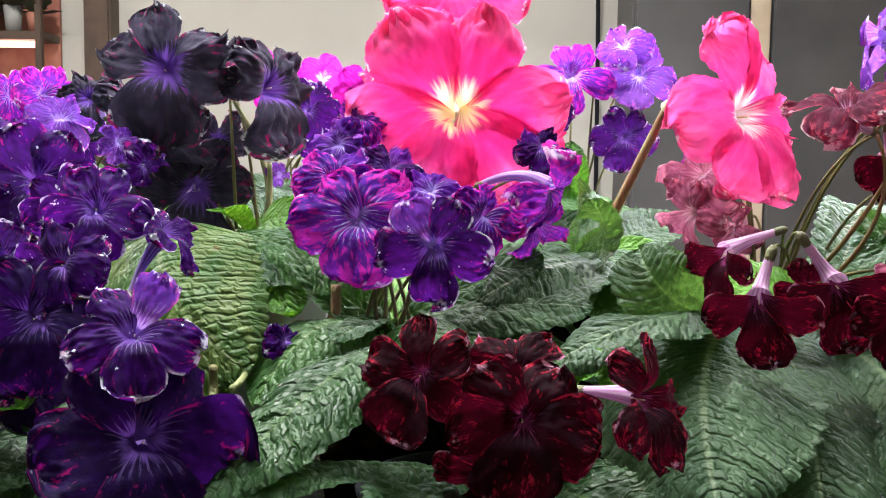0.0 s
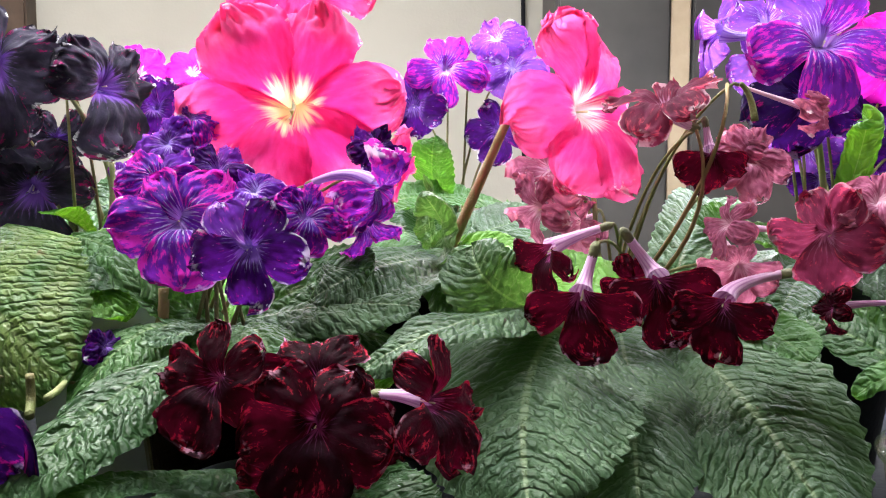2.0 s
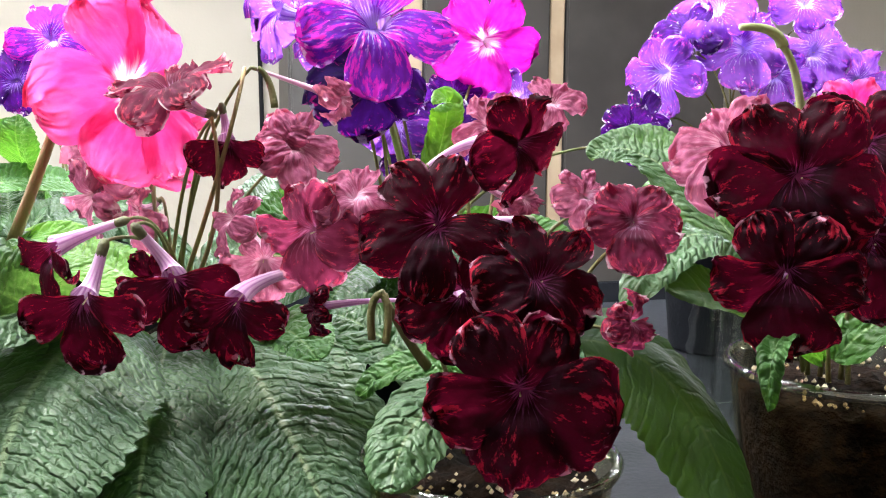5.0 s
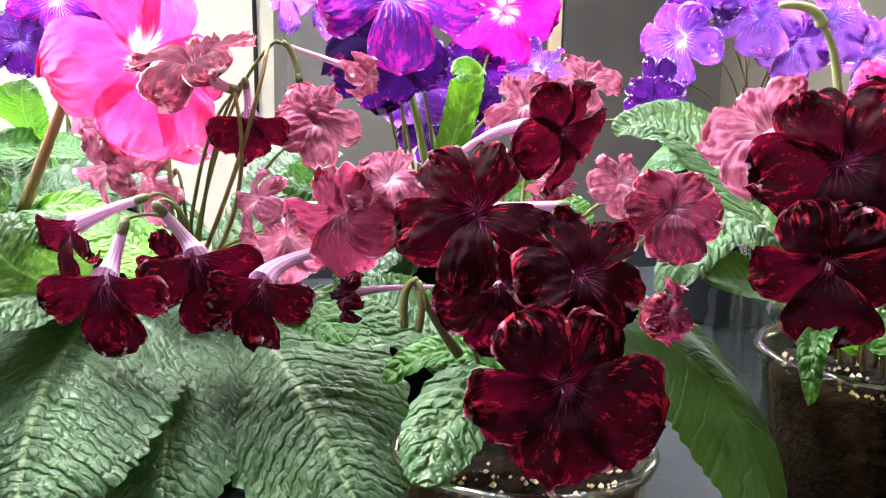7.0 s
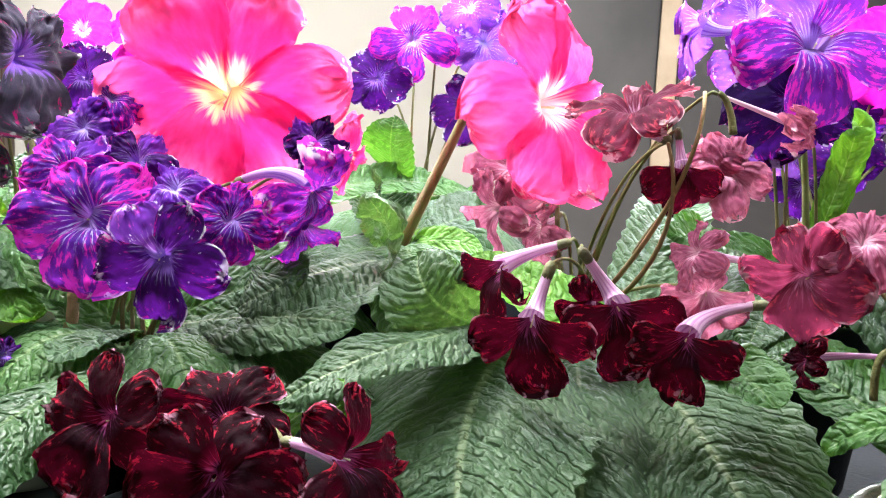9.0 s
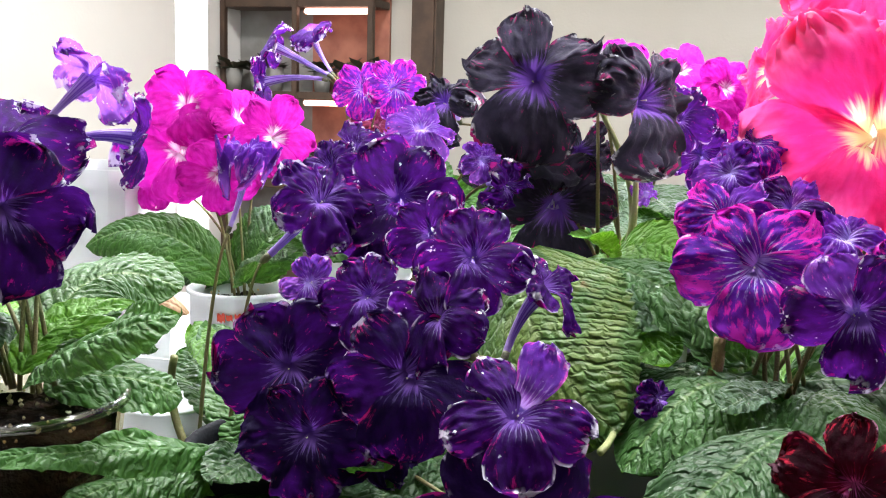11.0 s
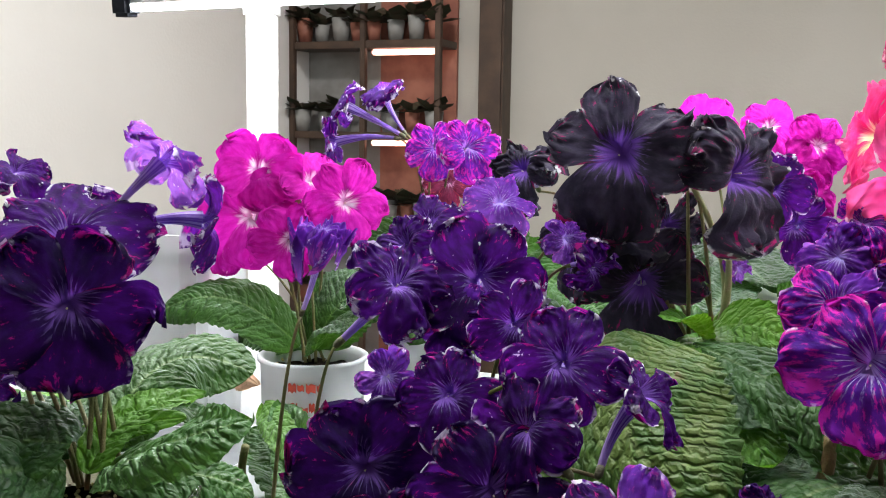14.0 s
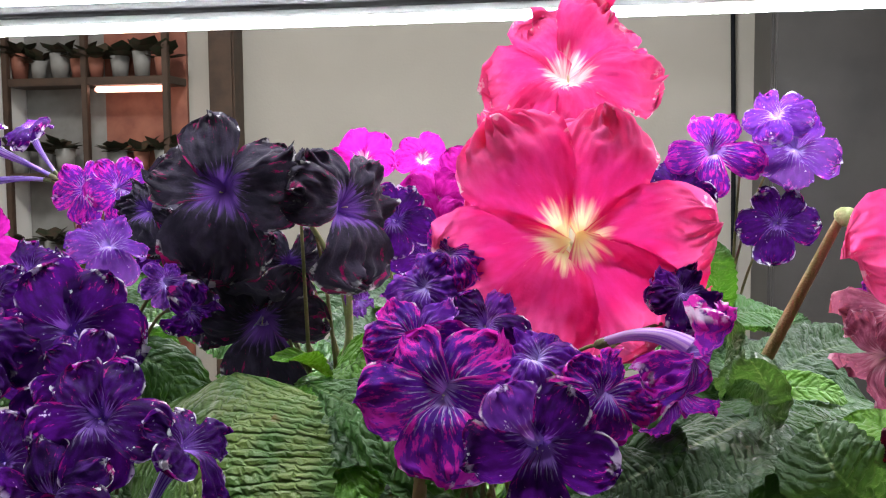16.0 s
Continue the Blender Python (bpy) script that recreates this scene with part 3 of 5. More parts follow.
def leaf(plant, base, mid, tip, width, normal, tone="green", quilt=1.0, cup=0.15, ribs=11, wave=0.04, point=0.5, fold=0.0, stub=0.12, fine=True):
    """A quilted leaf whose midrib runs from base over mid to tip, its upper side towards normal."""
    LEAF_SEED[0] += 1
    ribs = max(5, ribs)
    rng = random.Random(LEAF_SEED[0])
    seed = Vector((rng.uniform(0, 50), rng.uniform(0, 50), rng.uniform(0, 50)))
    rough_path = bend(base, mid, tip, 20)
    length = sum((b - a).length for a, b in zip(rough_path, rough_path[1:]))
    cell = 0.00085 if fine else 0.0016
    nu, nv = int(min(250, max(50, length / cell))), int(min(131, max(31, width / cell))) | 1
    path = bend(base, mid, tip, nu)
    normal = Vector(normal).normalized()
    centre = Vector(plant.location)
    verts, uv, spread = [], [], []
    gap = max(0.0055, min(0.0085 if ribs > 9 else 0.0100, length / (ribs * 1.2)))
    for i, p in enumerate(path):
        u = i / (nu - 1)
        d = (path[min(i + 1, nu - 1)] - path[max(i - 1, 0)]).normalized()
        side = d.cross(normal).normalized()
        up = side.cross(d).normalized()
        f = (u - 0.45) / (0.45 if u < 0.45 else 0.55)
        half = width / 2 * (max(0.0, 1 - abs(f) ** (2.3 if u >= 0.45 else 3.6)) ** point)
        if u < 0.45:
            half = max(half, width * 0.5 * stub)
        ease = min(1, u * 8) * min(1, (1 - u) * 9)
        for j in range(nv):
            v = -1 + 2 * j / (nv - 1)
            a = abs(v)
            n1 = noise.noise(seed + Vector((u * 3.0, v * 1.6, 0)))
            n2 = noise.noise(seed + Vector((u * 26, v * 11, 5)))
            along = u * length - 0.85 * half * a ** 1.3
            n4 = noise.noise(seed + Vector((along / 0.016, half * v / 0.016, 23)))
            q = along / gap + 0.6 * n1 + 0.55 * n4 + (0.15 if v > 0 else 0.55)
            row = math.floor(q)
            odd = (row * 0.618 + (0.3 if v > 0 else 0.0)) % 1
            c = half * a / (gap * (0.9 + 0.6 * odd)) + 7 * odd + 0.6 * n4
            col = math.floor(c)
            tall = 0.75 + 0.5 * ((row * 0.414 + col * 0.732) % 1)
            pillow = (1 - abs(2 * (q - row) - 1) ** 5) * (1 - 0.85 * abs(2 * (c - col) - 1) ** 3.5)
            small = noise.noise(seed + Vector((along / 0.0021, half * v / 0.0024, 17)))
            main = abs(2 * ((q / 3) % 1) - 1) ** 5
            h = quilt * ease * (0.0013 * pillow * tall - 0.0009 * main + 0.0002 * small) * min(1, a * 9) * (1 - 0.35 * a ** 6)
            crest = 1 + a ** 4 * (0.034 * math.sin(math.pi * 2 * q) + 0.06 * n1)
            w = half * v * crest
            curl = half * (cup * a * a - fold * a) + length * wave * n1 * a * 1.5
            verts.append(p - centre + side * w * (1 - 0.12 * abs(fold)) + up * (h + curl))
            uv.append((u, v))
            spread.append((along + seed.x, half * v))
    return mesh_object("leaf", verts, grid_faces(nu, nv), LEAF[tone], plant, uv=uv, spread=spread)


def rosette(owner, count=5, low=0.012):
    """The lower leaves that spread flat round a crown."""
    rng = random.Random(int(abs(owner.location.x) * 9000) + int(owner.location.y * 9000))
    c = Vector(owner.location) - Vector((0, 0, low))
    start = rng.uniform(0, 6.28)
    for n in range(count):
        a = start + 2 * math.pi * (n + rng.uniform(-0.25, 0.25)) / count
        d = Vector((math.cos(a), math.sin(a), 0))
        reach = rng.uniform(0.07, 0.11)
        leaf(owner, c + d * 0.006, c + d * reach * 0.5 + Vector((0, 0, rng.uniform(0.004, 0.014))), c + d * reach + Vector((0, 0, rng.uniform(-0.03, -0.005))), rng.uniform(0.045, 0.06), (0, -0.1, 1), tone=rng.choice(("green", "deep", "deep")), cup=-0.25, fine=False)


def plant(at, label="", name="streptocarpus", category="flowering plant", group=""):
    ob = new(name)
    ob.location = at
    ob.empty_display_size = 0.02
    return tagged(ob, label, category, group)


def pot(x, y, rim_z, rim_r, foot_r, kind, label, soil=0.011, foot_z=TABLE, grit=30):
    """A plastic pot standing on the table, filled with soil."""
    ob = tagged(new("plant_pot"), label, "plant pot")
    ob.location = (x, y, foot_z)
    h = rim_z - foot_z
    t = 0.0011 if kind == "clear" else 0.0016
    prof = [(0.001, 0.001), (foot_r * 0.96, 0.001), (foot_r, 0.004), (rim_r, h - 0.004), (rim_r + 0.002, h - 0.003), (rim_r + 0.0024, h - 0.001), (rim_r + 0.001, h), (rim_r - t, h - 0.001), (rim_r - t - 0.0005, h - 0.005), (foot_r - t, 0.005), (0.001, 0.004)]
    if kind == "white":
        prof[3:3] = [(foot_r + (rim_r - foot_r) * 0.62, h * 0.62), (foot_r + (rim_r - foot_r) * 0.70 + 0.0016, h * 0.64), (foot_r + (rim_r - foot_r) * 0.74 + 0.0016, h * 0.70)]
    v, f = lathe(prof, 56)
    mat = {"clear": CLEAR, "white": WHITE_PLASTIC, "black": BLACK_PLASTIC}[kind]
    body = mesh_object("pot_body", v, f, mat, ob)
    if kind == "clear":
        body.visible_shadow = False
        v, f = lathe([(rim_r - 0.0006, h - 0.0036), (rim_r + 0.0022, h - 0.0032), (rim_r + 0.0030, h - 0.001), (rim_r + 0.0018, h + 0.0006), (rim_r - 0.0004, h + 0.0003), (rim_r - 0.0006, h - 0.0036)], 56)
        mesh_object("rim", v, f, CLEAR_CUP, ob, "rolled clear plastic rim").visible_shadow = False
    rng = random.Random(int(abs(x * 1000)) + int(y * 1000))
    sh = h - soil
    sr = foot_r + (rim_r - foot_r) * sh / h - t - 0.0012
    n, rings = 48, 9
    verts, faces = [(0, 0, sh + 0.004)], []
    for k in range(1, rings + 1):
        for j in range(n):
            a = 2 * math.pi * j / n
            r = sr * k / rings
            verts.append((r * math.cos(a), r * math.sin(a), sh + 0.004 * noise.noise((r * 140 * math.cos(a) + x * 50, r * 140 * math.sin(a), y * 40)) + 0.003 * (1 - k / rings)))
    for j in range(n):
        faces.append((0, 1 + j, 1 + (j + 1) % n))
    for k in range(rings - 1):
        for j in range(n):
            a, b = 1 + k * n + j, 1 + k * n + (j + 1) % n
            faces.append((a, a + n, b + n, b))
    low = len(verts)
    fr = foot_r - t - 0.0012
    verts += [(fr * math.cos(2 * math.pi * j / n), fr * math.sin(2 * math.pi * j / n), 0.006) for j in range(n)]
    top = 1 + (rings - 1) * n
    for j in range(n):
        faces.append((top + j, low + j, low + (j + 1) % n, top + (j + 1) % n))
    faces.append(tuple(low + n - 1 - j for j in range(n)))
    mesh_object("soil", verts, faces, SOIL, ob, "dark moist potting soil")
    if grit:
        verts, faces = [], []
        for _ in range(grit):
            a, r, s = rng.uniform(0, 6.28), sr * math.sqrt(rng.uniform(0.05, 0.92)), rng.uniform(0.0005, 0.0013)
            c = Vector((r * math.cos(a), r * math.sin(a), sh + 0.003 + s * 0.5))
            k = len(verts)
            for d in ((1, 0, 0), (0, 1, 0), (-1, 0, 0), (0, -1, 0), (0, 0, 1), (0, 0, -1)):
                verts.append(c + Vector(d) * s * rng.uniform(0.7, 1.3))
            for i in range(4):
                faces += [(k + i, k + (i + 1) % 4, k + 4), (k + (i + 1) % 4, k + i, k + 5)]
        tagged(mesh_object("perlite", verts, faces, PERLITE, ob, "pale perlite and vermiculite grains", smooth=False), kind="stuff")
    return ob


# ---- room ----
def setting(name, bm, mat, label, category="wall"):
    ob = part(name, bm, mat, None)
    return tagged(ob, label, category, kind="structure")


setting("floor", box(0.62, 0.4, -0.05, 4.76, 5.2, 0.1), FLOOR_MAT, "brown wooden floor of the room", "floor")
setting("ceiling", box(0.62, 0.4, 2.55, 4.76, 5.2, 0.1), WHITE_PAINT, "plain white ceiling of the room", "ceiling")
setting("wall_back", box(0.62, 2.95, 1.25, 4.56, 0.1, 2.5), WALL_PAINT, "plain grey-beige painted wall behind the table")
setting("wall_front", box(0.62, -2.15, 1.25, 4.56, 0.1, 2.5), WALL_PAINT, "plain grey-beige painted wall")
setting("wall_left", box(-1.71, 0.4, 1.25, 0.1, 5.2, 2.5), SIDE_PAINT, "plain white painted side wall")
setting("wall_right", box(2.95, 0.4, 1.25, 0.1, 5.2, 2.5), WALL_PAINT, "plain grey-beige painted wall")
post = tagged(part("door_post", box(-1.028, 2.86, 1.25, 0.075, 0.08, 2.5, 0.006), DARK_WOOD, None), "dark brown wooden post on the wall", "post", kind="structure")

# body of the added, unseen ceiling lamp
lamp = tagged(new("ceiling_fill"), "round white ceiling lamp, unseen, added to fill the room", "ceiling lamp")
lamp.location = (-0.55, 1.15, 2.44)
v, f = lathe([(0.001, 0.0), (0.24, 0.0), (0.26, 0.02), (0.26, 0.055), (0.001, 0.06)], 40)
mesh_object("lamp_body", v, f, WHITE_PLASTIC, lamp)

# dark cupboard against the back wall
cupboard = tagged(new("cupboard"), "tall dark cupboard with plain doors against the wall", "cupboard")
cupboard.location = (1.015, 2.7, 0)
part("carcass", box(0.0, 0.05, 1.05, 1.2, 0.28, 2.1, 0.004), DOOR_DARK, cupboard)
for n, (x0, x1) in enumerate(((-0.595, -0.315), (-0.255, 0.08), (0.13, 0.595))):
    part("cupboard_door", box((x0 + x1) / 2, -0.105, 1.08, x1 - x0, 0.02, 1.95, 0.004), DOOR_DARK, cupboard)
part("trim_strip", box(-0.285, -0.10, 1.08, 0.05, 0.012, 1.95, 0.003), BEIGE_WOOD, cupboard, "lighter wooden strip between the doors")
part("trim_strip", box(0.105, -0.10, 1.08, 0.04, 0.012, 1.95, 0.003), BEIGE_WOOD, cupboard, "lighter wooden strip between the doors")

# hanging cable
cable = tagged(new("cable"), "thin dark cable hanging down the wall", "cable")
cable.location = (0.35, 2.88, 1.2)
v, f, _ = sweep([Vector((-0.012 + 0.03 * math.sin(q * 2.0), 0, 1.0 - 2.0 * q)) for q in (i / 20 for i in range(21))], [0.006] * 21, 6)
mesh_object("cord", v, f, BLACK_PLASTIC, cable)

# lit shelf rack across the room
RACK_GLOW = glowing_material("rack_glow", (1.0, 0.55, 0.42), 2.5)
RACK_PANEL = plain_material("rack_panel", (0.30, 0.12, 0.08), (0.20, 0.07, 0.05), 14.0, 0.6)
RACK_GREY = plain_material("rack_grey", (0.27, 0.27, 0.26), (0.18, 0.17, 0.16), 9.0, 0.6)
RACK_DARK = plain_material("rack_foliage", (0.02, 0.035, 0.015), (0.05, 0.03, 0.02), 40.0, 0.7)
rack = tagged(new("shelf_rack"), "tall rack of lit shelves crowded with seedlings across the room", "shelf rack")
rack.location = (-1.405, 2.82, 0)
for x in (-0.24, 0.0, 0.24):
    part("rack_post", box(x, -0.055, 1.1, 0.018, 0.018, 2.2, 0.002), DARK_WOOD, rack)
part("back_panel", box(-0.125, 0.066, 1.1, 0.25, 0.012, 2.2), RACK_GREY, rack, "pale grey panel")
part("back_panel", box(0.125, 0.066, 1.1, 0.25, 0.012, 2.2), RACK_PANEL, rack, "orange-brown panel")
for n in range(8):
    z = 0.23 + 0.266 * n
    part("rack_shelf", box(0, 0.0, z, 0.50, 0.12, 0.022, 0.002), DARK_WOOD, rack)
    part("lamp_strip", box(0.12, -0.02, z - 0.021, 0.21, 0.03, 0.016, 0.004), RACK_GLOW, rack, "warm pink glowing lamp strip")
rr = random.Random(5)
for n in range(8):
    z = 0.241 + 0.266 * n
    x = -0.22
    while x < 0.22:
        if abs(x) > 0.02:
            h, r = rr.uniform(0.05, 0.075), rr.uniform(0.022, 0.03)
            p = tagged(new("seedling_pot"), "small pot with a dark seedling on the rack", "plant pot", "pots on the rack")
            p.location = (-1.405 + x, 2.80 + rr.uniform(-0.02, 0.02), z)
            v, f = lathe([(0.001, 0), (r * 0.75, 0), (r, h), (r * 0.93, h), (r * 0.9, h - 0.006), (0.001, h - 0.006)], 16)
            mesh_object("pot_body", v, f, rr.choice((RACK_GREY, RACK_GREY, RACK_PANEL)), p)
            verts, faces = [], []
            for _ in range(22):
                a, s = rr.uniform(0, 6.28), rr.uniform(0.03, 0.085)
                d = Vector((math.cos(a), math.sin(a), rr.uniform(0.1, 1.2))).normalized()
                e = d.cross(Vector((0, 0, 1))).normalized() * s * 0.35
                k = len(verts)
                o = Vector((0, 0, h - 0.006))
                verts += [o, o + d * s * 0.6 + e, o + d * s + Vector((0, 0, -0.008)), o + d * s * 0.6 - e]
                faces.append((k, k + 1, k + 2, k + 3))
            mesh_object("leaves", verts, faces, RACK_DARK, p)
        x += rr.uniform(0.055, 0.085)

# ---- growing table and its lamp ----
table = tagged(new("growing_table"), "white laminate table full of potted flowers", "table")
table.location = (0.1, 0.59, 0)
part("tabletop", box(0, 0, TABLE - 0.014, 1.95, 0.78, 0.028, 0.003), TABLE_PAINT, table)
for x in (-0.93, 0.93):
    for y in (-0.34, 0.34):
        part("leg", box(x, y, (TABLE - 0.028) / 2, 0.04, 0.04, TABLE - 0.028, 0.003), WHITE_PLASTIC, table)
pole = tagged(new("shelf_support"), "round white pole that holds the shelf over the table", "pole")
pole.location = (-0.628, 1.03, TABLE)
v, f = lathe([(0.001, 0.0), (0.024, 0.0), (0.024, 0.006), (0.0165, 0.008), (0.0165, 0.368), (0.001, 0.368)], 28)
mesh_object("pole_tube", v, f, WHITE_PAINT, pole)
v, f = lathe([(0.0167, 0.0), (0.020, 0.0), (0.020, 0.022), (0.0167, 0.022)], 28)
collar = mesh_object("collar", v, f, WHITE_PAINT, pole)
collar.location = (0, 0, 0.345)

fixture = tagged(new("tube_lamp"), "grey lamp housing with two bright white tubes over the plants", "lamp")
fixture.matrix_basis = pose(0.06, 0.74, 1.153, 4.2, 0, 0)
part("housing", box(0, 0.1275, 0.020, 1.80, 0.445, 0.018), GREY_METAL, fixture)
for y in (0.0, 0.26):
    v, f, _ = sweep([Vector((-0.83, y, 0)), Vector((0, y, 0)), Vector((0.83, y, 0))], [0.0076] * 3, 16)
    tube = mesh_object("light_tube", v, f, TUBE_LIGHT, fixture, "glowing white LED tube")
    tube.data.materials.append(TUBE_BACK)
    for p in tube.data.polygons:
        p.material_index = 1 if p.center.z > -0.001 else 0
    for x in (-0.842, 0.842):
        part("tube_holder", box(x, y, 0.002, 0.024, 0.024, 0.030, 0.004), BLACK_PLASTIC, fixture, "dark tube holder")
# added fill lamp, out of view, that brightens the plants from above the front
front = tagged(new("tube_lamp"), "added fill lamp with two white tubes, unseen above the front pots", "lamp")
front.location = (0.06, 0.50, 1.75)
part("housing", box(0, 0, 0.012, 1.30, 0.28, 0.018, 0.003), GREY_METAL, front)
for y in (-0.09, 0.09):
    v, f, _ = sweep([Vector((-0.6, y, -0.022)), Vector((0, y, -0.022)), Vector((0.6, y, -0.022))], [0.0085] * 3, 16)
    tube = mesh_object("light_tube", v, f, FRONT_FILL, front, "glowing white LED tube")
    tube.data.materials.append(TUBE_BACK)
    for p in tube.data.polygons:
        p.material_index = 1 if p.center.z > -0.023 else 0
    for x in (-0.612, 0.612):
        part("tube_holder", box(x, y, -0.014, 0.024, 0.026, 0.034, 0.004), BLACK_PLASTIC, front, "dark tube holder")
for x in (-0.5, 0.5):
    part("hanging_wire", box(x, 0, 0.385, 0.002, 0.002, 0.73), GREY_METAL, front)
shelf = tagged(new("upper_shelf"), "pale wooden shelf over the lamp", "shelf")
shelf.matrix_basis = pose(0.06, 0.74, 1.153, 4.2, 0, 0)
part("shelf_board", box(0, 0.14, 0.047, 1.86, 0.47, 0.034, 0.003), BEIGE_WOOD, shelf)
part("front_edge", box(0, -0.102, 0.039, 1.86, 0.012, 0.052, 0.002), BEIGE_WOOD, shelf, "pale wooden front edge")
for x in (-0.9, 0.9):
    for y in (-0.07, 0.35):
        part("hanging_wire", box(x, y, 0.70, 0.003, 0.003, 1.28), GREY_METAL, shelf)

tray = tagged(new("plant_tray"), "shallow black plastic tray under the pots", "tray")
tray.location = (0.29, 0.585, TABLE)
part("tray_floor", box(0, 0, 0.002, 0.96, 0.74, 0.004), BLACK_PLASTIC, tray)
for x, y, sx, sy in ((0, -0.37, 0.96, 0.004), (0, 0.37, 0.96, 0.004), (-0.48, 0, 0.004, 0.736), (0.48, 0, 0.004, 0.736)):
    part("tray_wall", box(x, y, 0.012, sx, sy, 0.024, 0.001), BLACK_PLASTIC, tray)

# white boxes and cups
def open_tub(x, y, w, d, h, label, turn=0):
    ob = tagged(new("plastic_tub"), label, "tub")
    ob.matrix_basis = pose(x, y, TABLE, 0, 0, turn)
    n = 32

    def shell(rings):
        verts = []
        for sc, z in rings:
            for j in range(n):
                a = 2 * math.pi * j / n
                c, q = math.cos(a), math.sin(a)
                r = (abs(c) ** 6 + abs(q) ** 6) ** (-1 / 6)
                verts.append((w / 2 * sc * c * r, d / 2 * sc * q * r, z))
        return verts, grid_faces(len(rings), n, True)

    verts, faces = shell([(0.86, 0.0), (0.985, h - 0.012), (0.965, h - 0.012), (0.84, 0.004)])
    faces.append(tuple(range(n - 1, -1, -1)))
    faces.append(tuple(3 * n + j for j in range(n)))
    mesh_object("tub_body", verts, faces, WHITE_PLASTIC, ob, smooth=False)
    verts, faces = shell([(0.96, h - 0.0119), (1.03, h - 0.0119), (1.04, h), (0.97, h), (0.96, h - 0.0119)])
    mesh_object("rim", verts, faces, WHITE_PLASTIC, ob, "thick rolled rim", smooth=False)
    return ob


open_tub(-0.475, 0.68, 0.085, 0.10, 0.155, "tall white plastic tub beside the magenta plant", 12)
open_tub(-0.535, 0.66, 0.06, 0.09, 0.135, "white plastic tub beside the taller tub", 4)
open_tub(-0.375, 0.545, 0.10, 0.07, 0.05, "low white plastic tub on the table", 8)


def cup(x, y, r, h, label):
    ob = tagged(new("plastic_cup"), label, "cup")
    ob.location = (x, y, TABLE)
    v, f = lathe([(0.001, 0.0), (r * 0.78, 0.0), (r, h - 0.002), (r + 0.0016, h - 0.001), (r + 0.0012, h), (r - 0.001, h), (r * 0.76, 0.004), (0.001, 0.003)], 44)
    mesh_object("cup_body", v, f, WHITE_PLASTIC, ob)
    return ob


cup(-0.305, 0.51, 0.024, 0.052, "small empty white plastic cup")

pot(-0.286, 0.382, 0.908, 0.041, 0.031, "clear", "clear plastic cup full of brown soil", grit=60)
pot(-0.205, 0.448, 0.880, 0.040, 0.030, "black", "low black plastic pot under violet flowers", foot_z=TABLE + 0.004)
gpot = pot(-0.348, 0.655, 0.898, 0.033, 0.026, "white", "white plastic pot with faded red handwriting")
for n, (a0, z, w) in enumerate(((252, 0.066, 9), (262, 0.067, 7), (271, 0.066, 10), (282, 0.067, 6), (254, 0.054, 8), (264, 0.053, 9), (274, 0.054, 6), (283, 0.053, 8))):
    r = 0.0339
    verts = []
    for dz in (0, 0.0035 if n % 2 else 0.0052):
        for j in range(5):
            a = radians(a0 + 22 + w * j / 4)
            verts.append((r * math.cos(a), r * math.sin(a), z + dz + (0.0008 * math.sin(j * 2.5 + n))))
    mesh_object("ink_bar", verts, grid_faces(2, 5), RED_INK, gpot, "red marker stroke")
pot(-0.308, 0.76, 0.935, 0.038, 0.028, "white", "white plastic pot at the back")
pot(-0.096, 0.575, 0.925, 0.040, 0.030, "white", "white plastic pot of the black flowers", foot_z=TABLE + 0.004)
pot(-0.016, 0.492, 0.908, 0.038, 0.029, "clear", "clear plastic cup with light gritty soil", grit=120, foot_z=TABLE + 0.004)
pot(0.012, 0.585, 0.900, 0.042, 0.032, "white", "white plastic pot of the pink gloxinia", foot_z=TABLE + 0.004)
pot(0.088, 0.615, 0.915, 0.042, 0.032, "black", "black plastic pot of the leaning gloxinia", foot_z=TABLE + 0.004)
pot(0.022, 0.415, 0.868, 0.040, 0.030, "black", "black plastic pot in the front row", foot_z=TABLE + 0.004)
pot(0.168, 0.545, 0.905, 0.040, 0.031, "black", "black plastic pot under large grey-green leaves", foot_z=TABLE + 0.004)
pot(0.273, 0.370, 0.893, 0.041, 0.031, "clear", "clear plastic pot with dark soil and pale grit", grit=110, foot_z=TABLE + 0.004)
pot(0.415, 0.375, 0.915, 0.045, 0.034, "clear", "clear plastic pot with brown soil at the end of the table", grit=90, foot_z=TABLE + 0.004)
pot(0.099, 0.79, 0.925, 0.040, 0.030, "black", "black plastic pot at the back", foot_z=TABLE + 0.004)
pot(0.292, 0.59, 0.915, 0.045, 0.034, "black", "black plastic pot with tall violet flowers", foot_z=TABLE + 0.004)
pot(0.574, 0.76, 0.935, 0.045, 0.034, "black", "black plastic pot at the back corner", foot_z=TABLE + 0.004)
pot(-0.115, 0.80, 0.935, 0.040, 0.030, "white", "white plastic pot of the magenta flowers at the back", foot_z=TABLE + 0.004)


def ribbed_cup(x, y, z, r, h, label):
    ob = tagged(new("clear_cup"), label, "cup", "stacked clear cups")
    ob.location = (x, y, z)
    prof = [(0.001, h), (r * 0.72, h), (r * 0.74, h - 0.002)]
    for k in range(6):
        q = k / 6
        prof += [(r * (0.75 + 0.23 * q) + 0.0012, h * (0.95 - 0.9 * q)), (r * (0.75 + 0.23 * q), h * (0.95 - 0.9 * q) - h * 0.07)]
    prof += [(r * 1.03, 0.004), (r * 1.06, 0.002), (r * 1.05, 0.0), (r * 0.97, 0.001)]
    v, f = lathe(prof, 40)
    body = mesh_object("cup_body", v, f, CLEAR_CUP, ob)
    body.visible_shadow = False
    return ob


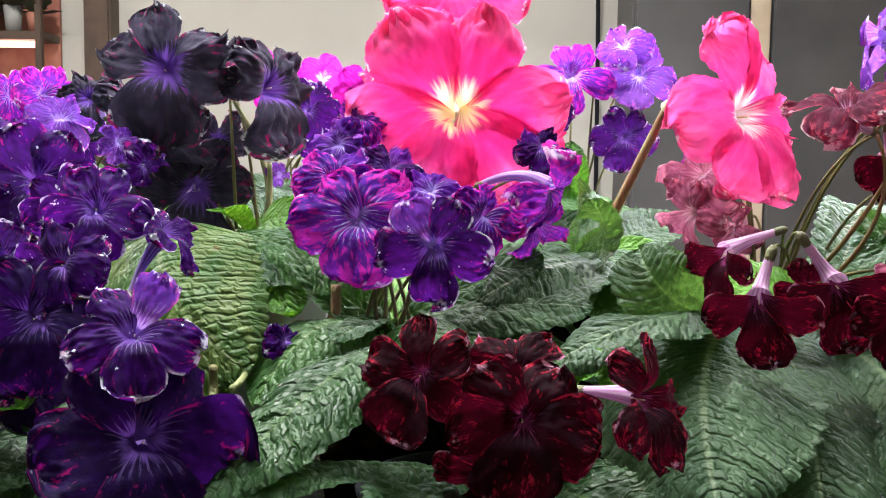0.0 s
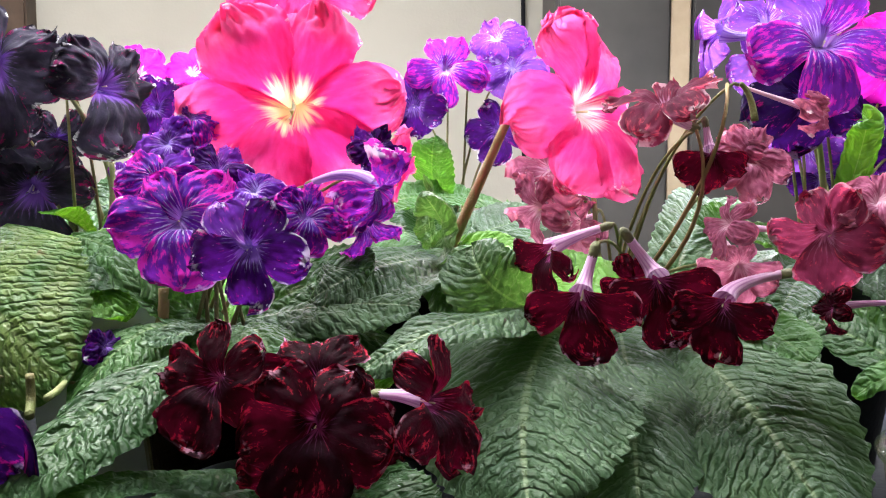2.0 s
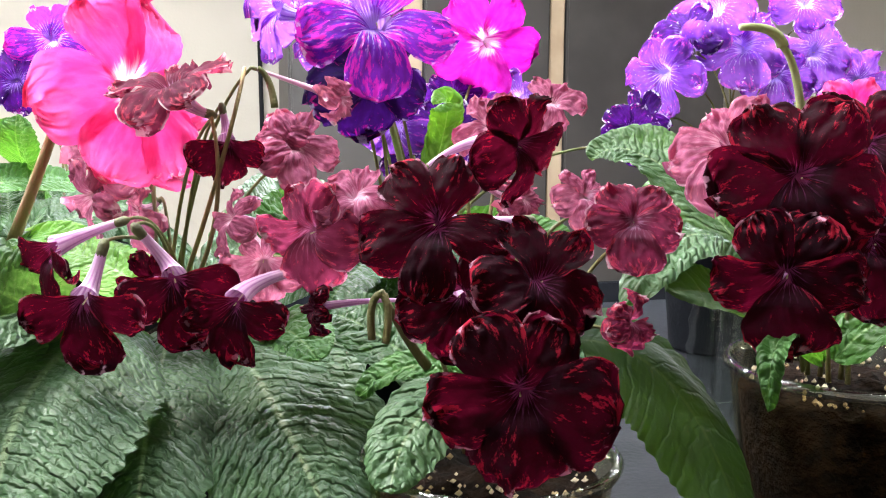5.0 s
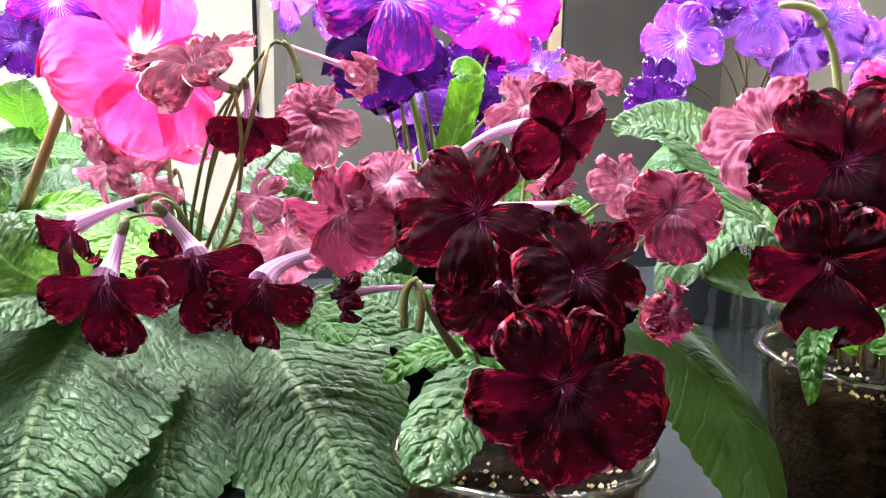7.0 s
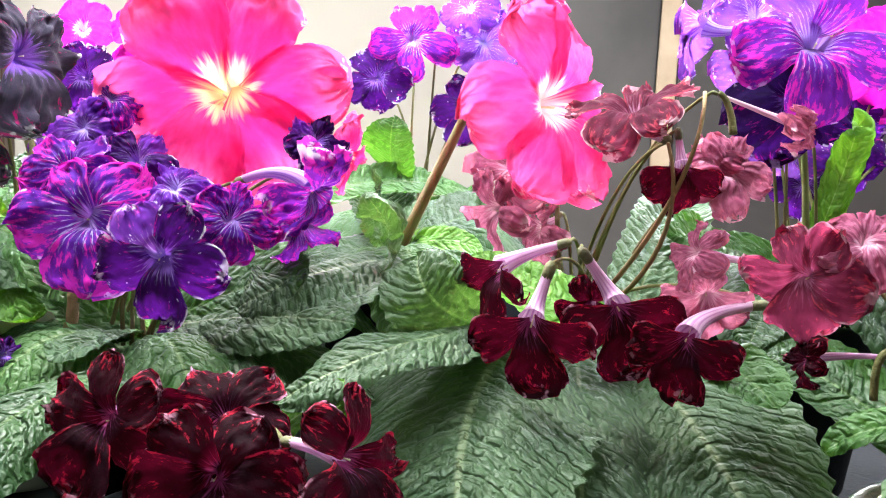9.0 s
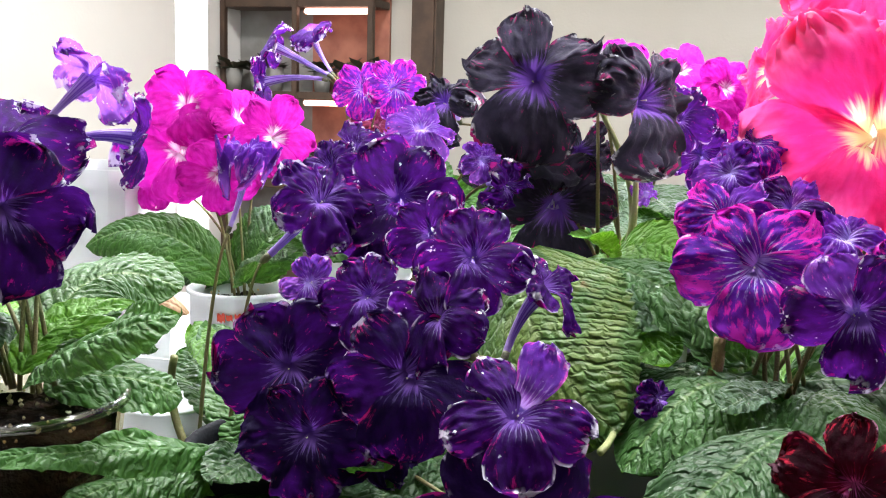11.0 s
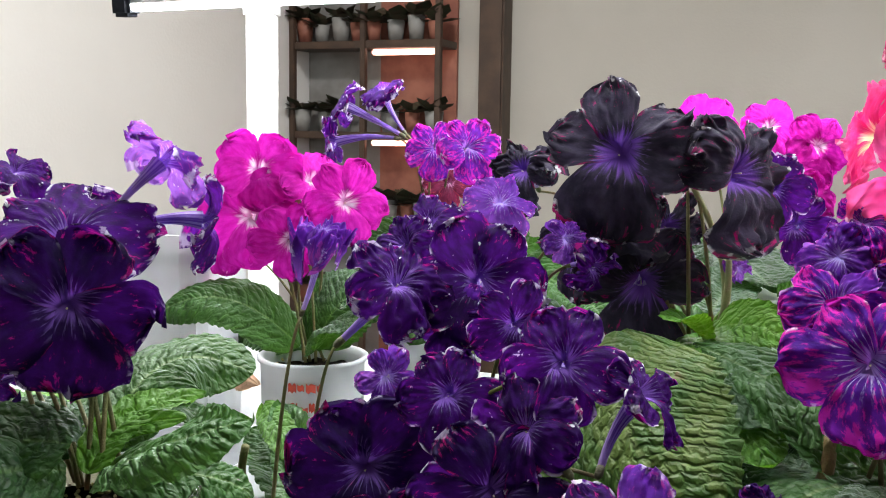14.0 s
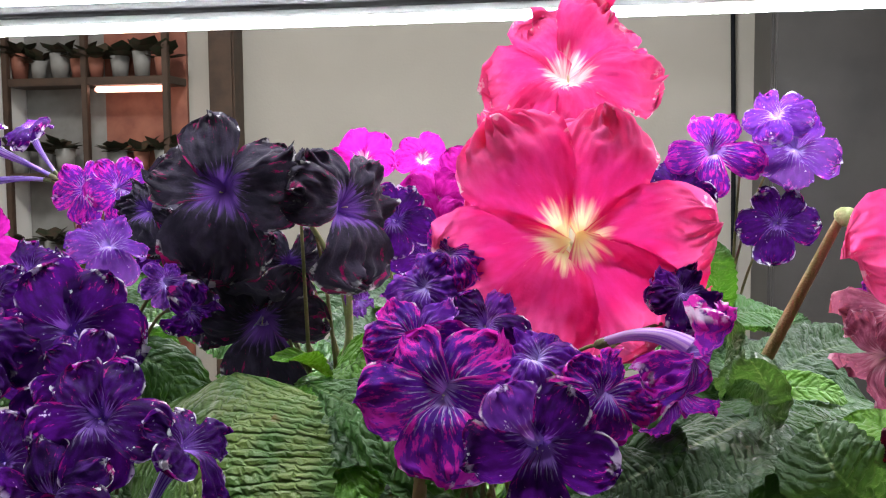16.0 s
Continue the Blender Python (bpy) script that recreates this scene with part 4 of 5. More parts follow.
for x, y in ((0.449, 0.530), (0.461, 0.500), (0.434, 0.455), (0.507, 0.600)):
    ribbed_cup(x, y, TABLE + 0.004, 0.021, 0.095, "upturned clear ribbed plastic cup on the tray")


# ---- plants ----
plant_l = plant((-0.283, 0.385, 0.915), "dark violet streptocarpus in a clear plastic cup", "streptocarpus", group="flowering plants on the table")
flower(plant_l, "dark", (-0.280, 0.372, 0.978), (0.65, -0.76, 0.06), 0.059, roll=0, shape="wide")
flower(plant_l, "violet", (-0.301, 0.395, 1.001), (0.42, -0.38, 0.83), 0.057, roll=0, shape="wide")
flower(plant_l, "violet", (-0.348, 0.400, 0.962), (0.22, -0.98, 0.03), 0.048, roll=10)
flower(plant_l, "violet", (-0.360, 0.430, 1.020), (0.75, -0.12, 0.65), 0.028, roll=10, calyx=(-0.382, 0.430, 1.004))
flower(plant_l, "lilac", (-0.389, 0.400, 1.025), (-0.91, -0.01, 0.42), 0.040, roll=0, calyx=(-0.380, 0.405, 0.998))
flower(plant_l, "violet", (-0.442, 0.400, 1.011), (-0.80, -0.35, 0.49), 0.039, roll=0, calyx=(-0.400, 0.410, 0.992))
flower(plant_l, "violet", (-0.372, 0.420, 1.021), (0.54, 0.18, 0.82), 0.030, roll=0, calyx=(-0.378, 0.420, 0.997))
flower(plant_l, "lilac", (-0.282, 0.430, 1.028), (0.35, 0.68, 0.64), 0.039, roll=0, calyx=(-0.298, 0.420, 1.009))
flower(plant_l, "violet", (-0.276, 0.450, 1.001), (0.69, 0.70, -0.18), 0.040, roll=0, calyx=(-0.303, 0.430, 0.999), shape="star")
flower(plant_l, "dark", (-0.330, 0.385, 0.941), (-0.46, -0.83, -0.30), 0.027, roll=0, calyx=(-0.314, 0.385, 0.947))
stalk(plant_l, (-0.391, 0.420, 0.935), (-0.402, 0.420, 0.955), (-0.409, 0.420, 0.973), 0.0012)
stalk(plant_l, (-0.409, 0.420, 0.973), (-0.422, 0.420, 0.983), (-0.444, 0.420, 0.991), 0.0008)
stalk(plant_l, (-0.409, 0.420, 0.973), (-0.422, 0.420, 0.966), (-0.430, 0.420, 0.972), 0.0018, name="bud")
leaf(plant_l, (-0.285, 0.375, 0.918), (-0.298, 0.335, 0.923), (-0.312, 0.290, 0.906), 0.069, (0.40, -0.49, 0.77), tone="deep", cup=-0.35, ribs=10, quilt=1.1)
leaf(plant_l, (-0.305, 0.400, 0.914), (-0.392, 0.410, 0.922), (-0.451, 0.390, 0.895), 0.052, (-0.02, -0.20, 0.98), tone="green", cup=-0.2)
leaf(plant_l, (-0.278, 0.370, 0.930), (-0.311, 0.360, 0.927), (-0.322, 0.335, 0.915), 0.040, (0.31, -0.57, 0.76), tone="deep", cup=-0.3)
leaf(plant_l, (-0.297, 0.410, 0.918), (-0.299, 0.450, 0.940), (-0.270, 0.470, 0.934), 0.050, (0.05, -0.45, 0.89), tone="green", cup=-0.25, quilt=0.9)
leaf(plant_l, (-0.277, 0.385, 0.915), (-0.231, 0.360, 0.939), (-0.204, 0.370, 0.948), 0.028, (0.05, -0.45, 0.89), tone="green", cup=-0.2)
leaf(plant_l, (-0.286, 0.400, 0.910), (-0.254, 0.410, 0.910), (-0.237, 0.420, 0.901), 0.033, (0.14, -0.27, 0.95), tone="green", cup=-0.3)
leaf(plant_l, (-0.295, 0.400, 0.911), (-0.366, 0.460, 0.919), (-0.417, 0.500, 0.919), 0.033, (0.25, -0.47, 0.85), tone="young", cup=0.2)
leaf(plant_l, (-0.280, 0.380, 0.916), (-0.277, 0.400, 0.932), (-0.266, 0.430, 0.935), 0.018, (0.18, -0.35, 0.92), tone="young", cup=0.1)
leaf(plant_l, (-0.290, 0.400, 0.921), (-0.286, 0.400, 0.926), (-0.252, 0.400, 0.935), 0.016, (0.31, -0.57, 0.76), tone="young", cup=0.1, quilt=0.4)
leaf(plant_l, (-0.291, 0.390, 0.919), (-0.319, 0.400, 0.927), (-0.370, 0.410, 0.923), 0.030, (0.18, -0.35, 0.92), tone="deep", cup=-0.2)
leaf(plant_l, (-0.298, 0.410, 0.913), (-0.317, 0.460, 0.917), (-0.304, 0.500, 0.896), 0.037, (0.18, -0.35, 0.92), tone="deep", cup=-0.2)

plant_w = plant((-0.184, 0.560, 0.899), "violet streptocarpus crowded behind the front violets", "streptocarpus", group="flowering plants on the table")

plant_v = plant((-0.207, 0.440, 0.879), "violet and purple flecked streptocarpus with many flowers", "streptocarpus", group="flowering plants on the table")
flower(plant_v, "lilac", (-0.233, 0.465, 0.999), (0.29, -0.33, 0.90), 0.030, roll=0, calyx=(-0.246, 0.470, 0.962), wilt=0.9, foot=(-0.251, 0.450, 0.848))
flower(plant_v, "violet", (-0.203, 0.475, 0.979), (0.64, -0.49, 0.59), 0.047, roll=0, calyx=(-0.233, 0.478, 0.949), wilt=0.3, foot=(-0.242, 0.460, 0.858))
flower(plant_w, "violet", (-0.177, 0.500, 0.978), (0.35, -0.91, 0.20), 0.052, roll=0, wilt=0, shape="wide")
flower(plant_w, "violet", (-0.214, 0.530, 0.999), (0.04, -0.79, 0.62), 0.034, roll=0, wilt=0.1)
flower(plant_w, "lilac", (-0.185, 0.545, 1.008), (0.37, -0.64, 0.67), 0.034, roll=0, wilt=0.1)
flower(plant_w, "lilac", (-0.143, 0.510, 0.996), (0.58, -0.81, -0.11), 0.021, roll=0, wilt=0.6)
flower(plant_w, "violet", (-0.130, 0.505, 0.985), (0.91, -0.28, -0.29), 0.025, roll=30, wilt=0.5)
flower(plant_v, "violet", (-0.111, 0.395, 0.972), (0.28, -0.94, 0.18), 0.038, roll=0, wilt=0.1)
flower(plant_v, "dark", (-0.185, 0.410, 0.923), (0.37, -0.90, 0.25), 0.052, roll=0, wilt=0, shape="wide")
flower(plant_v, "lilac", (-0.186, 0.430, 0.951), (0.36, -0.93, -0.06), 0.024, roll=0, calyx=(-0.184, 0.430, 0.938), wilt=0.5)
flower(plant_v, "violet", (-0.158, 0.420, 0.950), (0.45, -0.84, 0.30), 0.035, roll=0, wilt=0.1)
flower(plant_v, "violet", (-0.083, 0.352, 0.936), (0.29, -0.86, 0.42), 0.044, roll=0, wilt=0.1, shape="star")
flower(plant_v, "violet", (-0.087, 0.400, 0.963), (0.67, -0.09, 0.73), 0.032, calyx=(-0.098, 0.390, 0.940), wilt=0.1, shape="star")
flower(plant_v, "violet", (-0.118, 0.380, 0.954), (-0.13, -0.91, 0.39), 0.034, roll=0, calyx=(-0.104, 0.380, 0.942), wilt=0.1)
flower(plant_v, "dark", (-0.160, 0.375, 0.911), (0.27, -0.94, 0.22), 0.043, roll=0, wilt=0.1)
flower(plant_v, "violet", (-0.145, 0.450, 0.970), (0.32, -0.93, 0.15), 0.033, roll=10, wilt=0)
flower(plant_w, "violet", (-0.184, 0.490, 0.962), (0.20, -0.95, 0.24), 0.036, roll=0, wilt=0.2)
flower(plant_v, "violet", (-0.134, 0.390, 0.931), (0.34, -0.91, 0.21), 0.036, roll=0, wilt=0.1)
flower(plant_v, "dark", (-0.164, 0.430, 0.928), (0.38, -0.90, 0.18), 0.039, roll=0, wilt=0.1)
flower(plant_w, "violet", (-0.218, 0.510, 0.990), (0.07, -0.91, 0.41), 0.036, roll=0, wilt=0.3)
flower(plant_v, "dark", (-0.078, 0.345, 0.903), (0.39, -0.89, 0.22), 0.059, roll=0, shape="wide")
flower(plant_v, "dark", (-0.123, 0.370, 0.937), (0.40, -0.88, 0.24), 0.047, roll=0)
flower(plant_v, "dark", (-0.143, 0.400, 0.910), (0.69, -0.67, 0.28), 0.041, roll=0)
flower(plant_v, "violet", (-0.056, 0.460, 0.913), (0.63, -0.70, 0.33), 0.020, roll=0, calyx=(-0.064, 0.460, 0.897), wilt=0.5)
stalk(plant_v, (-0.240, 0.440, 0.860), (-0.261, 0.450, 0.883), (-0.260, 0.449, 0.909), 0.0017, name="cut_stalk", tip=1.0)
stalk(plant_v, (-0.074, 0.440, 0.896), (-0.075, 0.470, 0.906), (-0.097, 0.470, 0.928), 0.0013, mat=STALK_PALE)
stalk(plant_v, (-0.081, 0.440, 0.889), (-0.084, 0.450, 0.893), (-0.084, 0.450, 0.903), 0.0018, name="cut_stalk", tip=1.0)
leaf(plant_v, (-0.207, 0.440, 0.875), (-0.222, 0.370, 0.899), (-0.264, 0.330, 0.900), 0.018, (0.10, -0.20, 0.98), tone="green", cup=-0.3)
leaf(plant_v, (-0.209, 0.440, 0.869), (-0.234, 0.400, 0.878), (-0.244, 0.360, 0.878), 0.024, (0.18, -0.35, 0.92), tone="green", cup=-0.3)
leaf(plant_v, (-0.218, 0.450, 0.876), (-0.240, 0.470, 0.886), (-0.287, 0.520, 0.906), 0.030, (-0.12, -0.74, 0.66), tone="green")
leaf(plant_v, (-0.202, 0.440, 0.880), (-0.194, 0.400, 0.889), (-0.192, 0.370, 0.892), 0.028, (0.15, -0.52, 0.84), tone="deep")
leaf(plant_v, (-0.212, 0.450, 0.877), (-0.172, 0.420, 0.889), (-0.130, 0.370, 0.905), 0.037, (0.18, -0.35, 0.92), tone="deep")
leaf(plant_v, (-0.156, 0.440, 0.878), (-0.146, 0.400, 0.876), (-0.147, 0.360, 0.877), 0.042, (0.00, -0.45, 0.90), tone="deep")
leaf(plant_v, (-0.151, 0.440, 0.878), (-0.117, 0.390, 0.876), (-0.075, 0.360, 0.875), 0.041, (0.00, -0.45, 0.90), tone="deep")
leaf(plant_v, (-0.218, 0.460, 0.873), (-0.271, 0.500, 0.878), (-0.307, 0.530, 0.889), 0.030, (0.25, -0.47, 0.85), tone="deep")
leaf(plant_w, (-0.206, 0.560, 0.958), (-0.208, 0.530, 0.959), (-0.210, 0.500, 0.947), 0.041, (0.10, -0.58, 0.81), tone="green")
leaf(plant_w, (-0.192, 0.560, 0.959), (-0.204, 0.600, 0.957), (-0.202, 0.640, 0.944), 0.042, (0.10, -0.58, 0.81), tone="deep")
leaf(plant_w, (-0.220, 0.570, 0.956), (-0.268, 0.620, 0.952), (-0.328, 0.660, 0.931), 0.044, (0.10, -0.58, 0.81), tone="deep")
leaf(plant_v, (-0.112, 0.430, 0.888), (-0.127, 0.410, 0.896), (-0.143, 0.390, 0.892), 0.032, (0.00, -0.45, 0.90), tone="deep", cup=-0.2)
leaf(plant_v, (-0.114, 0.450, 0.890), (-0.150, 0.460, 0.889), (-0.179, 0.460, 0.889), 0.031, (0.00, -0.45, 0.90), tone="deep", cup=-0.2)
leaf(plant_w, (-0.193, 0.560, 0.954), (-0.173, 0.570, 0.949), (-0.157, 0.570, 0.926), 0.034, (0.10, -0.58, 0.81), tone="deep", cup=-0.2)
leaf(plant_v, (-0.123, 0.520, 0.957), (-0.110, 0.475, 0.932), (-0.070, 0.455, 0.899), 0.082, (-0.13, -0.89, 0.44), tone="aged", cup=-0.25, ribs=11, quilt=0.6)
leaf(plant_v, (-0.093, 0.530, 0.953), (-0.054, 0.500, 0.945), (-0.026, 0.480, 0.935), 0.034, (-0.10, -0.45, 0.89), tone="green", cup=-0.3)
leaf(plant_v, (-0.090, 0.530, 0.953), (-0.073, 0.500, 0.937), (-0.056, 0.480, 0.920), 0.034, (0.37, -0.64, 0.67), tone="young", cup=-0.2)

plant_g = plant((-0.355, 0.660, 0.898), "bright magenta streptocarpus in a white plastic pot", "streptocarpus", group="flowering plants on the table")
flower(plant_g, "magenta", (-0.385, 0.650, 1.015), (0.60, -0.75, 0.28), 0.051, roll=0, shape="round")
flower(plant_g, "magenta", (-0.387, 0.645, 0.985), (0.48, -0.88, 0.06), 0.061, roll=0, shape="round")
flower(plant_g, "magenta", (-0.324, 0.655, 0.996), (0.74, -0.66, 0.13), 0.053, roll=0, shape="round")
flower(plant_g, "magenta", (-0.356, 0.640, 0.971), (0.52, -0.84, -0.17), 0.046, roll=0, shape="round")
flower(plant_g, "magenta", (-0.420, 0.660, 0.966), (0.35, -0.94, -0.00), 0.042, roll=0, shape="round")
flower(plant_g, "magenta", (-0.357, 0.670, 1.008), (0.69, -0.57, 0.45), 0.044, roll=0, shape="round")
leaf(plant_g, (-0.361, 0.660, 0.900), (-0.395, 0.630, 0.933), (-0.434, 0.610, 0.923), 0.040, (0.31, -0.57, 0.76), tone="green", cup=-0.2)
leaf(plant_g, (-0.350, 0.660, 0.901), (-0.333, 0.670, 0.933), (-0.323, 0.700, 0.942), 0.048, (0.36, -0.67, 0.65), tone="deep", cup=-0.2)
leaf(plant_g, (-0.344, 0.650, 0.901), (-0.313, 0.620, 0.927), (-0.277, 0.600, 0.933), 0.031, (0.31, -0.57, 0.76), tone="deep", cup=-0.2)
leaf(plant_g, (-0.355, 0.660, 0.900), (-0.427, 0.720, 0.902), (-0.523, 0.780, 0.909), 0.046, (0.31, -0.57, 0.76), tone="deep", cup=-0.2)

plant_f = plant((-0.308, 0.760, 0.965), "violet and pink streptocarpus standing at the back", "streptocarpus", group="flowering plants on the table")
flower(plant_f, "violet", (-0.381, 0.750, 1.059), (-0.84, -0.33, 0.42), 0.043, roll=0, calyx=(-0.335, 0.760, 1.036))
flower(plant_f, "violet", (-0.388, 0.750, 1.030), (-0.94, -0.21, -0.27), 0.043, roll=0, calyx=(-0.339, 0.760, 1.034))
flower(plant_f, "violet", (-0.352, 0.760, 1.069), (-0.09, -0.51, 0.86), 0.035, roll=0, calyx=(-0.336, 0.765, 1.038))
flower(plant_f, "mix", (-0.302, 0.740, 1.029), (0.51, -0.85, 0.12), 0.039, roll=0)
flower(plant_f, "mix", (-0.273, 0.730, 1.030), (0.69, -0.71, 0.12), 0.043, roll=0)
flower(plant_f, "violet", (-0.254, 0.740, 0.999), (0.38, -0.92, 0.08), 0.044, roll=0)
flower(plant_f, "wine", (-0.299, 0.760, 1.004), (0.26, -0.96, 0.07), 0.034, roll=0)
leaf(plant_f, (-0.308, 0.760, 0.962), (-0.327, 0.740, 0.967), (-0.349, 0.720, 0.954), 0.034, (0.16, -0.62, 0.77), tone="deep")
leaf(plant_f, (-0.308, 0.760, 0.962), (-0.270, 0.740, 0.973), (-0.223, 0.700, 0.969), 0.037, (0.16, -0.62, 0.77), tone="green")
leaf(plant_f, (-0.308, 0.760, 0.962), (-0.209, 0.720, 0.946), (-0.168, 0.680, 0.929), 0.042, (0.16, -0.62, 0.77), tone="green")

plant_k = plant((-0.096, 0.570, 0.950), "nearly black velvety streptocarpus", "streptocarpus", group="flowering plants on the table")
flower(plant_k, "black", (-0.126, 0.525, 1.032), (0.15, -0.99, 0.08), 0.064, calyx=(-0.105, 0.560, 1.023), wilt=0.12, shape="velvet", foot=(-0.099, 0.555, 0.952), roll=-14)
flower(plant_k, "black", (-0.077, 0.545, 1.025), (0.82, -0.57, 0.07), 0.058, calyx=(-0.105, 0.570, 1.024), wilt=0.25, shape="velvet")
flower(plant_k, "black", (-0.133, 0.542, 1.003), (0.13, -0.90, -0.42), 0.048, roll=20, wilt=0.2, shape="velvet")
flower(plant_k, "black", (-0.121, 0.557, 0.972), (0.23, -0.88, -0.41), 0.058, wilt=0.1, shape="velvet")
flower(plant_k, "black", (-0.154, 0.572, 0.982), (-0.07, -0.99, -0.10), 0.042, wilt=0.2, shape="velvet")
flower(plant_k, "black", (-0.194, 0.600, 1.021), (-0.18, -0.95, 0.24), 0.041, wilt=0.5, shape="velvet")
flower(plant_k, "black", (-0.113, 0.572, 0.997), (0.53, -0.82, -0.22), 0.036, wilt=0.3, shape="velvet")
flower(plant_k, "lilac", (-0.081, 0.575, 0.980), (0.64, -0.64, -0.44), 0.015, calyx=(-0.085, 0.570, 0.986), wilt=0.7, stem=False)
stalk(plant_k, (-0.087, 0.570, 0.954), (-0.089, 0.575, 0.985), (-0.105, 0.565, 1.022), 0.0016, mat=STALK_PALE)
stalk(plant_k, (-0.087, 0.570, 0.956), (-0.085, 0.570, 0.968), (-0.085, 0.570, 0.986), 0.0018, mat=STALK_PALE, name="bud_stalk")
leaf(plant_k, (-0.094, 0.560, 0.950), (-0.098, 0.540, 0.959), (-0.097, 0.520, 0.964), 0.023, (0.01, -0.74, 0.67), tone="young", cup=0.2, quilt=0.5)
leaf(plant_k, (-0.093, 0.570, 0.950), (-0.074, 0.550, 0.959), (-0.055, 0.540, 0.955), 0.026, (0.01, -0.74, 0.67), tone="young", cup=0.2, quilt=0.5)
leaf(plant_k, (-0.099, 0.570, 0.949), (-0.125, 0.600, 0.950), (-0.154, 0.620, 0.941), 0.029, (0.00, -0.45, 0.90), tone="green")
leaf(plant_k, (-0.093, 0.570, 0.950), (-0.099, 0.660, 0.953), (-0.091, 0.720, 0.961), 0.039, (0.01, -0.57, 0.82), tone="deep")
leaf(plant_k, (-0.096, 0.570, 0.948), (-0.078, 0.600, 0.941), (-0.055, 0.620, 0.926), 0.035, (0.00, -0.45, 0.90), tone="green")
leaf(plant_k, (-0.096, 0.570, 0.948), (-0.079, 0.530, 0.942), (-0.059, 0.500, 0.916), 0.033, (0.26, -0.78, 0.56), tone="young", quilt=0.6)

plant_m = plant((-0.014, 0.490, 0.917), "purple streptocarpus with pink flecks and white streaks", "streptocarpus", group="flowering plants on the table")
flower(plant_m, "mix", (-0.026, 0.462, 0.966), (-0.02, -0.98, 0.20), 0.053, roll=0, wilt=0.1)
flower(plant_m, "violet", (0.007, 0.435, 0.956), (0.09, -0.99, -0.05), 0.045, roll=0, wilt=0.05)
flower(plant_m, "mix", (0.027, 0.465, 0.966), (0.41, -0.88, 0.23), 0.036, roll=0, wilt=0.25)
flower(plant_m, "lilac", (-0.039, 0.500, 0.996), (-0.20, -0.92, 0.34), 0.033, roll=0, wilt=0.45)
flower(plant_m, "mix", (-0.030, 0.510, 1.008), (0.22, -0.75, 0.62), 0.029, roll=0, wilt=0.4)
flower(plant_m, "mix", (0.058, 0.475, 0.976), (0.77, -0.30, -0.57), 0.046, roll=0, calyx=(0.025, 0.490, 0.978), wilt=0.2, shape="star")
flower(plant_m, "violet", (0.054, 0.500, 0.995), (0.24, -0.83, 0.50), 0.028, roll=0, wilt=0.5)
flower(plant_m, "mix", (-0.038, 0.480, 0.982), (-0.11, -0.89, 0.44), 0.037, roll=0, wilt=0.2)
flower(plant_m, "lilac", (0.004, 0.470, 0.977), (0.03, -0.74, 0.67), 0.031, roll=0, wilt=0.4)
flower(plant_m, "mix", (0.051, 0.485, 0.961), (0.48, -0.70, -0.53), 0.032, roll=0, wilt=0.2)
flower(plant_m, "violet", (-0.015, 0.490, 0.985), (0.07, -0.85, 0.52), 0.033, roll=0, wilt=0.2)
stalk(plant_m, (-0.042, 0.480, 0.910), (-0.038, 0.480, 0.920), (-0.037, 0.480, 0.934), 0.0028, name="cut_stalk", tip=0.8, mat=STALK_RED)
leaf(plant_m, (-0.014, 0.490, 0.916), (-0.037, 0.490, 0.929), (-0.059, 0.500, 0.950), 0.031, (0.22, -0.55, 0.80), tone="green")
leaf(plant_m, (-0.017, 0.490, 0.916), (-0.023, 0.460, 0.919), (-0.033, 0.440, 0.917), 0.021, (-0.20, -0.57, 0.80), tone="grey")
leaf(plant_m, (-0.012, 0.500, 0.914), (0.027, 0.490, 0.935), (0.054, 0.480, 0.943), 0.038, (0.12, -0.69, 0.72), tone="deep", cup=-0.2)
leaf(plant_m, (-0.012, 0.500, 0.914), (0.034, 0.475, 0.927), (0.074, 0.465, 0.928), 0.034, (0.11, -0.47, 0.88), tone="grey", cup=-0.3)
leaf(plant_m, (-0.012, 0.500, 0.914), (-0.035, 0.560, 0.934), (-0.052, 0.600, 0.945), 0.032, (0.01, -0.57, 0.82), tone="young")

plant_pa = plant((0.012, 0.570, 0.918), "pink gloxinia with large ruffled flowers", "gloxinia", group="flowering plants on the table")
flower(plant_pa, "pink", (0.014, 0.515, 1.014), (0.05, -0.98, 0.18), 0.090, roll=8, calyx=(0.006, 0.580, 1.031), shape="glox", cup=0.15)
flower(plant_pa, "blush", (0.011, 0.575, 1.080), (0.02, -0.90, 0.43), 0.068, roll=0, calyx=(0.008, 0.610, 1.031), shape="glox", cup=0.2)
flower(plant_pa, "pink", (-0.030, 0.600, 1.039), (-0.88, -0.45, 0.17), 0.049, roll=0, calyx=(-0.007, 0.600, 1.018), shape="glox", cup=0.2)
flower(plant_pa, "pink", (0.063, 0.560, 0.984), (0.86, -0.41, -0.31), 0.034, roll=0, shape="glox")
leaf(plant_pa, (0.010, 0.570, 0.956), (0.072, 0.660, 0.963), (0.130, 0.720, 0.955), 0.037, (0.10, -0.58, 0.81), tone="green")
leaf(plant_pa, (0.012, 0.570, 0.918), (-0.022, 0.620, 0.924), (-0.053, 0.660, 0.929), 0.043, (0.01, -0.57, 0.82), tone="green")

